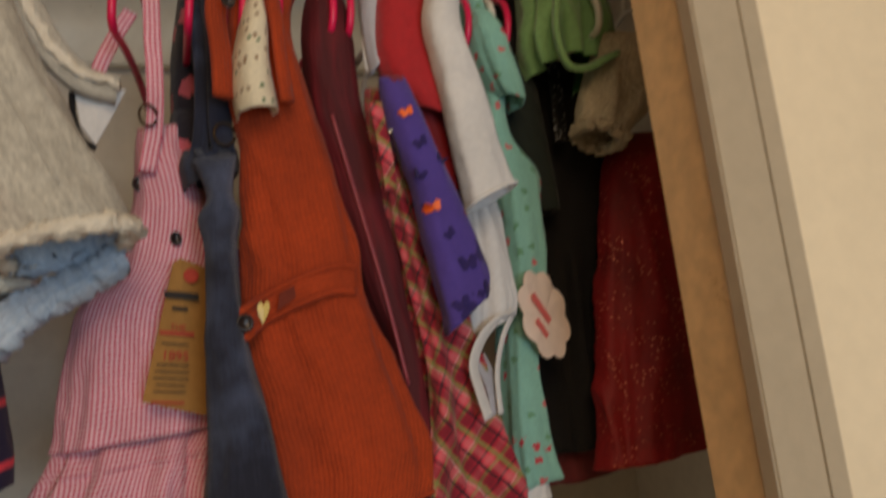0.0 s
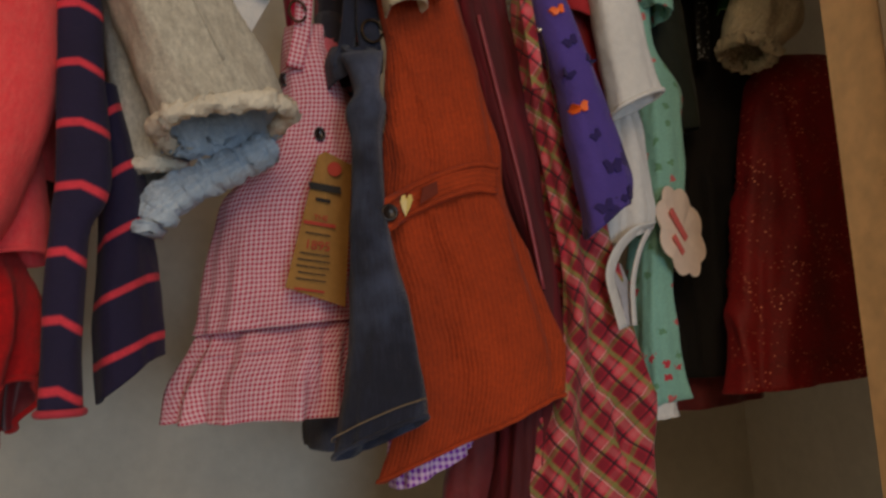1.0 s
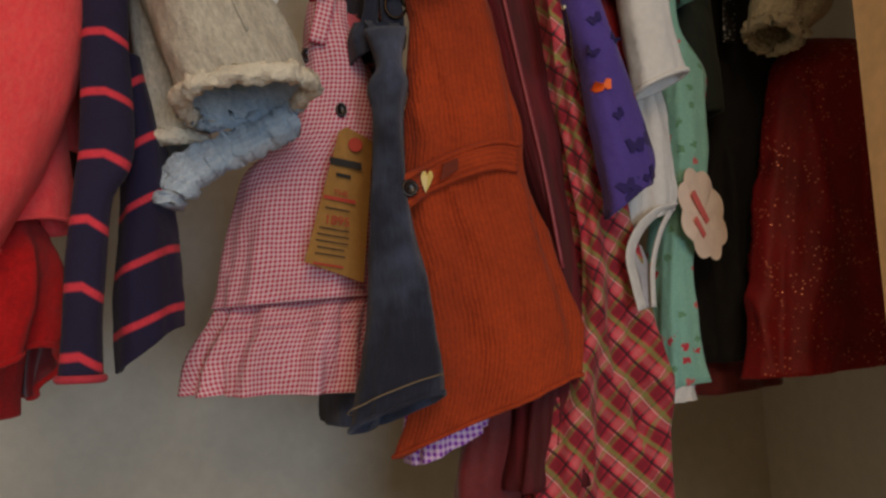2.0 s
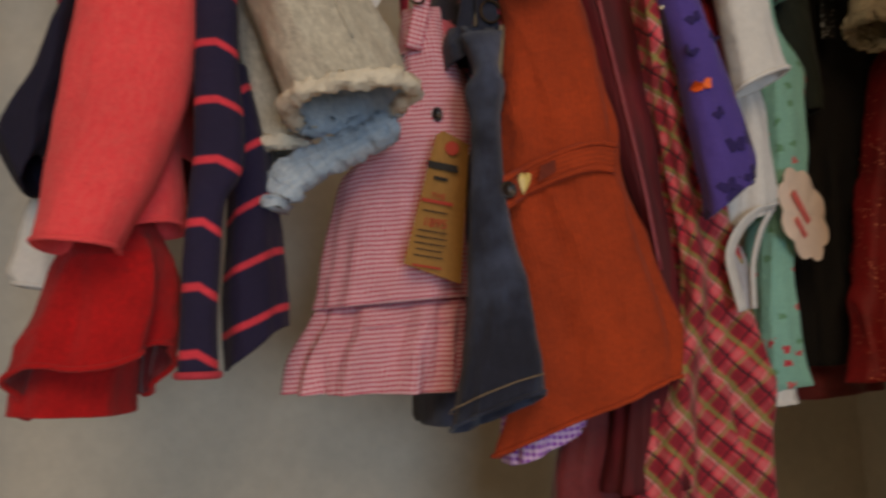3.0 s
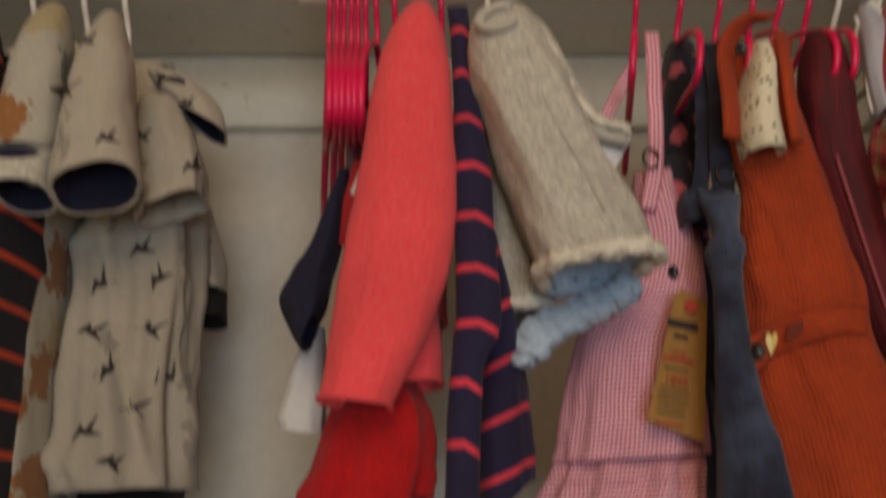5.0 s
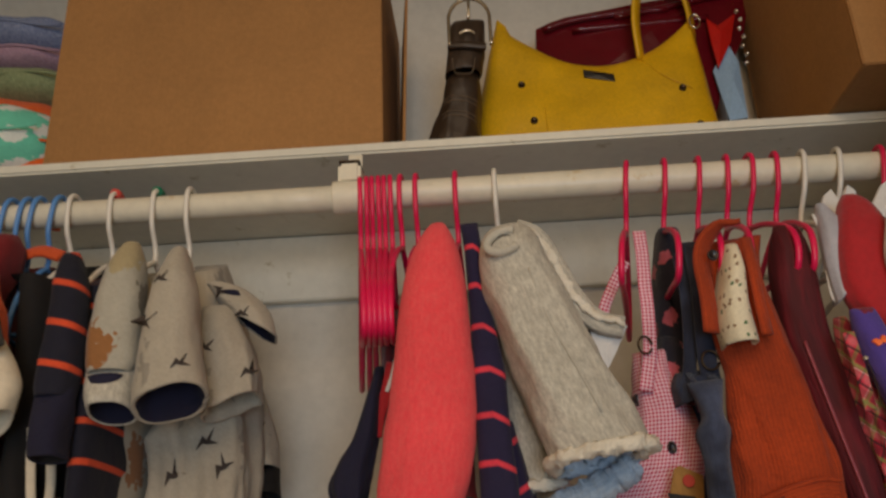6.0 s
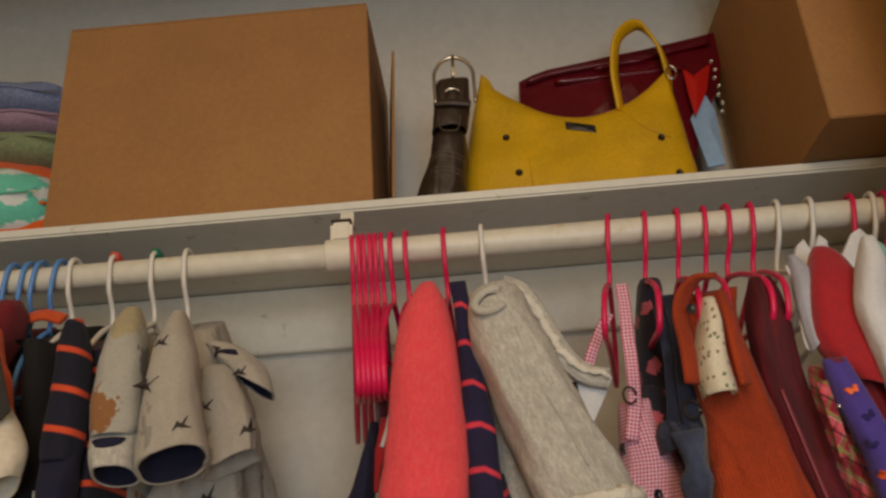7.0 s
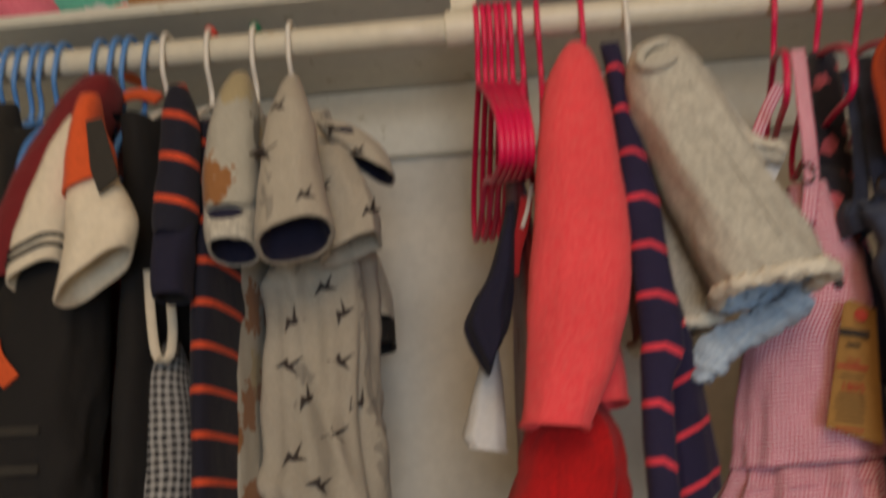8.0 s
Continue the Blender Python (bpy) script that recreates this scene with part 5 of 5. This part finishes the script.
# ---- hangers ----
for x in (-0.197, -0.189, -0.182, -0.174, -0.167, -0.159):
    hanger(x, PINK, "clothes_hanger", "pink plastic hanger hanging empty in a bunch", turn=(x + 0.18) * 120 - 7, lean=0.02, wide=0.14, sag=0.045)
for x in (-0.145, -0.126, -0.078):
    hanger(x, PINK, "clothes_hanger", "pink plastic hanger holding a small garment", turn=2, wide=0.09)
hanger(-0.03, WHITE_PL, "clothes_hanger", "white plastic hanger holding a grey hoodie", turn=4, wide=0.09)
for x, tr in ((0.133, 10), (0.177, 4), (0.217, 3), (0.251, 5), (0.277, -4), (0.308, 3)):
    hanger(x, PINK, "clothes_hanger", "pink plastic hanger holding a dress", turn=tr, lean=-0.12, wide=0.125)
for x in (0.341, 0.382, 0.457):
    hanger(x, WHITE_PL, "clothes_hanger", "white plastic hanger holding a top", turn=3, lean=-0.16, wide=0.11)
for x in (0.432, 0.473):
    hanger(x, PINK, "clothes_hanger", "pink plastic hanger holding a dress", turn=3, lean=-0.16, wide=0.11)
for x in (0.52, 0.6, 0.66):
    hanger(x, WHITE_PL, "clothes_hanger", "white plastic hanger holding a dress", turn=3)
for x, tip in ((-0.554, None), (-0.502, RED_PL), (-0.449, GREEN_PL), (-0.407, None)):
    hanger(x, WHITE_PL, "clothes_hanger", "white plastic hanger with a coloured size clip" if tip else "white plastic hanger holding a small shirt", turn=-2, lean=0.03, tip=tip, wide=0.07)
for x in (-0.767, -0.742, -0.725, -0.707, -0.695, -0.676, -0.631, -0.61, -0.595, -0.569):
    hanger(x, BLUE_PL, "clothes_hanger", "blue plastic hanger at the crowded end", turn=-3, lean=-0.10, wide=0.05)

# the bracket that carries the rod from the shelf
br = thing("rod_bracket", (-0.207, ROD_Y, 1.70), "white painted metal bracket holding the rod", "bracket")
bar("collar", [(x, ROD_Y, ROD_Z) for x in (-0.228, -0.226, -0.19, -0.188)], ROD_R + 0.0035, ROD_PAINT, br, sides=28)
part("saddle", box_bm(-0.221, -0.193, ROD_Y - 0.018, ROD_Y + 0.022, 1.655, 1.683, 0.004), ROD_PAINT, br)
part("top_plate", box_bm(-0.220, -0.194, ROD_Y - 0.017, ROD_Y + 0.02, 1.6835, 1.6865, 0.001), DARK_METAL, br, "dull metal plate")
part("stem", box_bm(-0.216, -0.198, ROD_Y + 0.032, ROD_Y + 0.038, 1.66, 1.7195, 0.001), ROD_PAINT, br)

# ---- things on the shelf ----
S = 1.736


def carton(label, x0, x1, y0, y1, z1, flap=None):
    bx = thing("cardboard_box", ((x0 + x1) / 2, (y0 + y1) / 2, S), label, "box", "boxes on the shelf")
    t = 0.005
    part("front_panel", box_bm(x0, x1, y0, y0 + t, S, z1, 0.0015), BOX, bx)
    part("back_panel", box_bm(x0, x1, y1 - t, y1, S, z1, 0.0015), BOX, bx)
    part("side_panel", box_bm(x0 + 0.0002, x0 + t, y0 + t, y1 - t, S, z1 - 0.001, 0.0015), BOX, bx)
    part("side_panel", box_bm(x1 - t, x1 - 0.0002, y0 + t, y1 - t, S, z1 - 0.001, 0.0015), BOX, bx)
    part("base", box_bm(x0 + t, x1 - t, y0 + t, y1 - t, S + 0.001, S + 0.006), BOX, bx)
    part("lid", box_bm(x0 + 0.001, x1 - 0.001, y0 + 0.001, y1 - 0.001, z1 - 0.0005, z1 + 0.004, 0.001), BOX, bx)
    if flap:
        bm = box_bm(-0.002, 0.002, -0.08, 0.08, 0, z1 - S - 0.05, 0.001)
        bm.transform(pose(x1 + 0.011, y0 + 0.13, S, 0, 2.0, 8))
        part("flap", bm, BOX, bx, "folded side flap")
    return bx


carton("large plain brown cardboard box on the shelf", -0.630, -0.172, 0.89, 1.14, 2.072, True)
carton("brown cardboard box standing out over the shelf edge", 0.400, 0.74, 0.772, 1.12, 2.12)

# the yellow bag
yb = thing("handbag", (0.15, 1.0, S), "yellow leather shoulder bag with metal rivets", "bag", hang=((0.126, 1.015, S), (0, 0, 0), (0.99, 1.0, 1.03)))


def bag_top(u):
    """Height of the bag's sagging rim, u from 0 to 1 across it."""
    return 1.927 + 0.085 * (abs(u - 0.52) / 0.52) ** 2.0 + (0.012 if u < 0.06 else 0)


verts, faces = [], []
NU, NV = 48, 24
for side in (-1, 1):
    for j in range(NV + 1):
        v = j / NV
        for i in range(NU + 1):
            u = i / NU
            x0, x1 = -0.042 + 0.06 * v ** 1.2, 0.345 - 0.022 * v
            x = x0 + (x1 - x0) * u
            z = S + 0.001 + (bag_top(u) - S) * v
            thick = 0.052 * (1 - v) ** 0.55 * (1 - abs(2 * u - 1) ** 5) ** 0.5 + 0.004
            y = 1.03 + side * thick + 0.004 * noise.noise(Vector((x * 14, side * 3, z * 14)))
            verts.append((x, y, z))
k = (NU + 1) * (NV + 1)
for s in (0, 1):
    for j in range(NV):
        for i in range(NU):
            a = s * k + j * (NU + 1) + i
            f = (a, a + 1, a + NU + 2, a + NU + 1)
            faces.append(f if s == 0 else f[::-1])
for j in range(NV):
    for i in (0, NU):
        a = j * (NU + 1) + i
        f = (a, a + NU + 1, a + NU + 1 + k, a + k)
        faces.append(f if i == 0 else f[::-1])
for i in range(NU):
    faces.append((i + 1, i, i + k, i + 1 + k))
ob = mesh_object("body", verts, faces, YELLOW)
SURFACE[ob.name] = BVHTree.FromPolygons(verts, faces)
attach(ob, yb)
bagskin = ob
for x, z in ((0.047, 1.888), (0.060, 1.818), (0.285, 1.862), (0.300, 1.797)):
    disc("rivet", pin(bagskin, x, z, 0.002), 0.0055, 0.003, DARK_METAL, yb, "small metal rivet")
p = pin(bagskin, 0.166, 1.899, 0.005)
slab("nameplate", [(0.142, p.y, 1.908), (0.188, p.y, 1.897), (0.189, p.y, 1.884), (0.143, p.y, 1.895)], plastic("black_plate", (24, 20, 18)), yb, 0.002, "small dark metal nameplate", 0.001)
bar("seam", [pin(bagskin, x, z, 0.0015) for x, z in ((0.075, 1.76), (0.078, 1.80), (0.078, 1.84))], 0.0009, YELLOW, yb, samples=14)
bar("seam", [pin(bagskin, x, z, 0.0015) for x, z in ((0.235, 1.925), (0.262, 1.885), (0.300, 1.862))], 0.0012, YELLOW, yb, samples=14)
ribbon("strap", [(0.236, 1.02, 1.93), (0.232, 1.0, 1.99), (0.245, 0.99, 2.045), (0.282, 1.0, 2.072), (0.315, 1.02, 2.045), (0.325, 1.03, 1.995), (0.318, 1.03, 1.95)], 0.024, 0.006, YELLOW, yb, "yellow shoulder strap", (0.5, 0.85, 0), 40)
bar("ring", [(0.325 + 0.008 * math.cos(a), 1.01, 1.985 + 0.012 * math.sin(a)) for a in np.linspace(0, 6.0, 16)], 0.0016, CHROME, yb)

# the brown bag with a buckle
bb = thing("brown_bag", (-0.07, 0.98, S), "dark brown leather bag strap with a chrome buckle", "bag", hang=((-0.073, 0.95, S), (0, 0, 0), (0.8, 1.0, 0.86)))
c = cloth("body", [(1.90, -0.057, 0.030), (1.86, -0.060, 0.034), (1.83, -0.064, 0.037), (1.79, -0.074, 0.043), (S, -0.088, 0.052)], BROWN, bb, 0.945, 0.045, 2, 0.001, (0, 0), BROWN, 70, crease=0.003, wrinkle=0.003, m=40)
c2 = cloth("strap_end", [(1.985, -0.042, 0.026), (1.975, -0.043, 0.030), (1.93, -0.048, 0.032), (1.88, -0.056, 0.032)], BROWN, bb, 0.940, 0.02, 2, 0.0005, (0, 0), BROWN, 71, crease=0.001, m=30)
ribbon("keeper", [(-0.080, 0.938, 1.922), (-0.05, 0.934, 1.918), (-0.014, 0.938, 1.915)], 0.012, 0.006, BROWN, bb, "leather keeper loop", (0, 0, 1))
for zz in (1.828, 1.82, 1.80, 1.792):
    bar("stitching", [pin(c, x, zz + 0.004 * math.sin(x * 60), 0.0008) for x in np.linspace(-0.096, -0.034, 12)], 0.0007, plain("tan_thread", (120, 100, 76)), bb, sides=6)
bar("stitching", [pin(c2, x, z, 0.0008) for x, z in ((-0.074, 1.90), (-0.072, 1.875), (-0.066, 1.868), (-0.046, 1.866), (-0.039, 1.872), (-0.034, 1.898))], 0.0007, plain("tan_thread", (120, 100, 76)), bb, sides=6, samples=24)
arch = [(-0.041 + 0.036 * math.cos(a), 0.934, 1.968 + 0.040 * math.sin(a)) for a in np.linspace(0, math.pi, 18)]
bar("buckle", [(-0.005, 0.934, 1.915)] + arch + [(-0.077, 0.934, 1.918)], 0.0032, CHROME, bb, "polished chrome buckle", samples=50)
bar("prong", [(-0.040, 0.931, 2.010), (-0.041, 0.928, 1.985), (-0.042, 0.931, 1.965)], 0.0028, CHROME, bb, "chrome buckle prong", samples=10)
bar("eyelet", [(-0.046 + 0.013 * math.cos(a), 0.933, 1.936 + 0.008 * math.sin(a)) for a in np.linspace(0.2, math.pi - 0.2, 12)], 0.002, CHROME, bb)

wb = thing("vinyl_bag", (0.28, 1.1, S), "glossy wine red vinyl bag lying behind the others", "bag", hang=((0.252, 1.1, S), (0, 0, 0), (0.96, 1.0, 1.0)))
slab("body", [(0.079, 1.080, 2.037), (0.105, 1.080, 2.049), (0.131, 1.080, 2.057), (0.197, 1.080, 2.066), (0.249, 1.080, 2.074), (0.300, 1.080, 2.080), (0.374, 1.080, 2.092), (0.440, 1.080, 2.104), (0.440, 1.080, 2.056), (0.423, 1.080, 1.997), (0.380, 1.080, 1.918), (0.348, 1.080, 1.843), (0.206, 1.080, 1.845), (0.070, 1.080, 1.867)], WINE, wb, 0.03, "", 0.02)
for q in ([(0.091, 1.068, 2.027), (0.142, 1.068, 2.041), (0.232, 1.068, 2.049), (0.302, 1.068, 2.050)], [(0.211, 1.068, 2.041), (0.303, 1.068, 2.055), (0.418, 1.068, 2.076)], [(0.139, 1.066, 2.021), (0.236, 1.066, 2.023), (0.366, 1.066, 2.027)]):
    bar("crease", q, 0.005, WINE, wb, samples=16)
slab("pocket", [(0.359, 1.055, 2.018), (0.375, 1.055, 2.003), (0.407, 1.055, 2.024), (0.391, 1.055, 1.971), (0.364, 1.055, 1.925), (0.360, 1.055, 1.971)], BRIGHT_RED, wb, 0.004, "bright red vinyl pocket", 0.008)
slab("lining", [(0.358, 1.065, 1.927), (0.389, 1.065, 1.976), (0.401, 1.065, 1.940), (0.399, 1.065, 1.840), (0.370, 1.065, 1.837)], LIGHT_BLUE, wb, 0.004, "pale blue cloth", 0.01)
for i in range(7):
    q = Vector((0.405 + 0.004 * (i % 2), 1.045, 2.02 - 0.016 * i))
    disc("bead", q, 0.0035, 0.003, CHROME, wb)

# folded blankets
def roll(name, label, x0, x1, y0, y1, z0, z1, mat, seed, lean=0.0, puff=2.6):
    """A soft folded pad with rounded, uneven sides."""
    b = thing(name, ((x0 + x1) / 2, (y0 + y1) / 2, z0), label, "blanket", "folded blankets")
    verts, faces, uvs = [], [], []
    nx, na = 40, 32
    off = Vector((seed * 3.1, 0, 0))
    for i in range(nx + 1):
        u = i / nx
        x = x0 + (x1 - x0) * u
        end = (1 - abs(2 * u - 1) ** 6) ** 0.5
        for j in range(na):
            a = 2 * math.pi * j / na
            c, s = math.cos(a), math.sin(a)
            py = math.copysign(abs(c) ** (2 / puff), c)
            pz = math.copysign(abs(s) ** (2 / puff), s)
            k = 0.35 + 0.65 * end
            d = 0.006 * noise.noise(Vector((x * 22, py * 2, pz * 2)) + off)
            uvs.append((x, a * (y1 - y0 + z1 - z0) / math.pi))
            verts.append((x, (y0 + y1) / 2 + py * ((y1 - y0) / 2 * k + d), (z0 + z1) / 2 + pz * ((z1 - z0) / 2 * k + d * 0.7 * (1 if s > -0.3 else 0)) + lean * (u - 0.5)))
    for i in range(nx):
        for j in range(na):
            m = (j + 1) % na
            faces.append((i * na + j, (i + 1) * na + j, (i + 1) * na + m, i * na + m))
    faces += [tuple(range(na)), tuple(range(nx * na, (nx + 1) * na))[::-1]]
    ob = mesh_object("fold", verts, faces, mat, uvs)
    attach(ob, b)
    v, f = rod_mesh([(x, y0 - 0.001, (z0 + z1) / 2 + lean * ((x - x0) / (x1 - x0) - 0.5) + 0.005 * math.sin(x * 40 + seed)) for x in np.linspace(x0 + 0.01, x1 - 0.012, 14)], 0.0024, 6)
    ob = mesh_object("fold_edge", v, f, mat)
    attach(ob, b)
    return b


roll("blanket", "folded rose pink blanket at the shelf edge", -1.0, -0.75, 0.91, 1.12, S, 1.832, PINK_BLANKET, 1)
roll("blanket", "mint green and white printed fleece blanket", -1.02, -0.657, 0.925, 1.14, 1.768, 1.896, MINT_BLANKET, 2, -0.024)
roll("blanket", "folded bright orange blanket", -0.92, -0.652, 0.95, 1.14, S, 1.928, TANGERINE, 3, -0.06)
roll("blanket", "folded dark pink blanket", -1.0, -0.86, 0.93, 1.14, 1.892, 1.96, plain("dark_pink_cloth", (170, 50, 80)), 4)
roll("blanket", "folded sage green blanket", -0.97, -0.65, 0.955, 1.14, 1.906, 1.968, SAGE, 5, -0.024)
roll("blanket", "folded lilac pink blanket", -1.0, -0.652, 0.95, 1.14, 1.960, 2.004, LILAC, 6, -0.03)
roll("blanket", "folded slate blue blanket", -1.0, -0.655, 0.945, 1.14, 1.994, 2.058, GREYBLUE, 7, -0.034)
t = thing("paper_tag", (-0.78, 0.94, 2.0), "white paper tag on a folded blanket", "tag", hang=((-0.822, 0.932, 2.012), (0, 0, 0), 1.0))
slab("card", [(-0.809, 0.935, 2.044), (-0.745, 0.935, 2.016), (-0.748, 0.935, 1.977), (-0.812, 0.935, 2.006)], WHITE, t, 0.001)
slab("band", [(-0.849, 0.940, 2.031), (-0.812, 0.940, 2.030), (-0.805, 0.940, 1.994), (-0.842, 0.940, 1.997)], WHITE, t, 0.001, "white paper band", 0.002)

# every garment takes its place along the rod
for ob, (spot, lean, size) in HUNG:
    ob.matrix_world = pose(*spot, *lean) @ Matrix.Diagonal((*(size if isinstance(size, tuple) else (size,) * 3), 1))
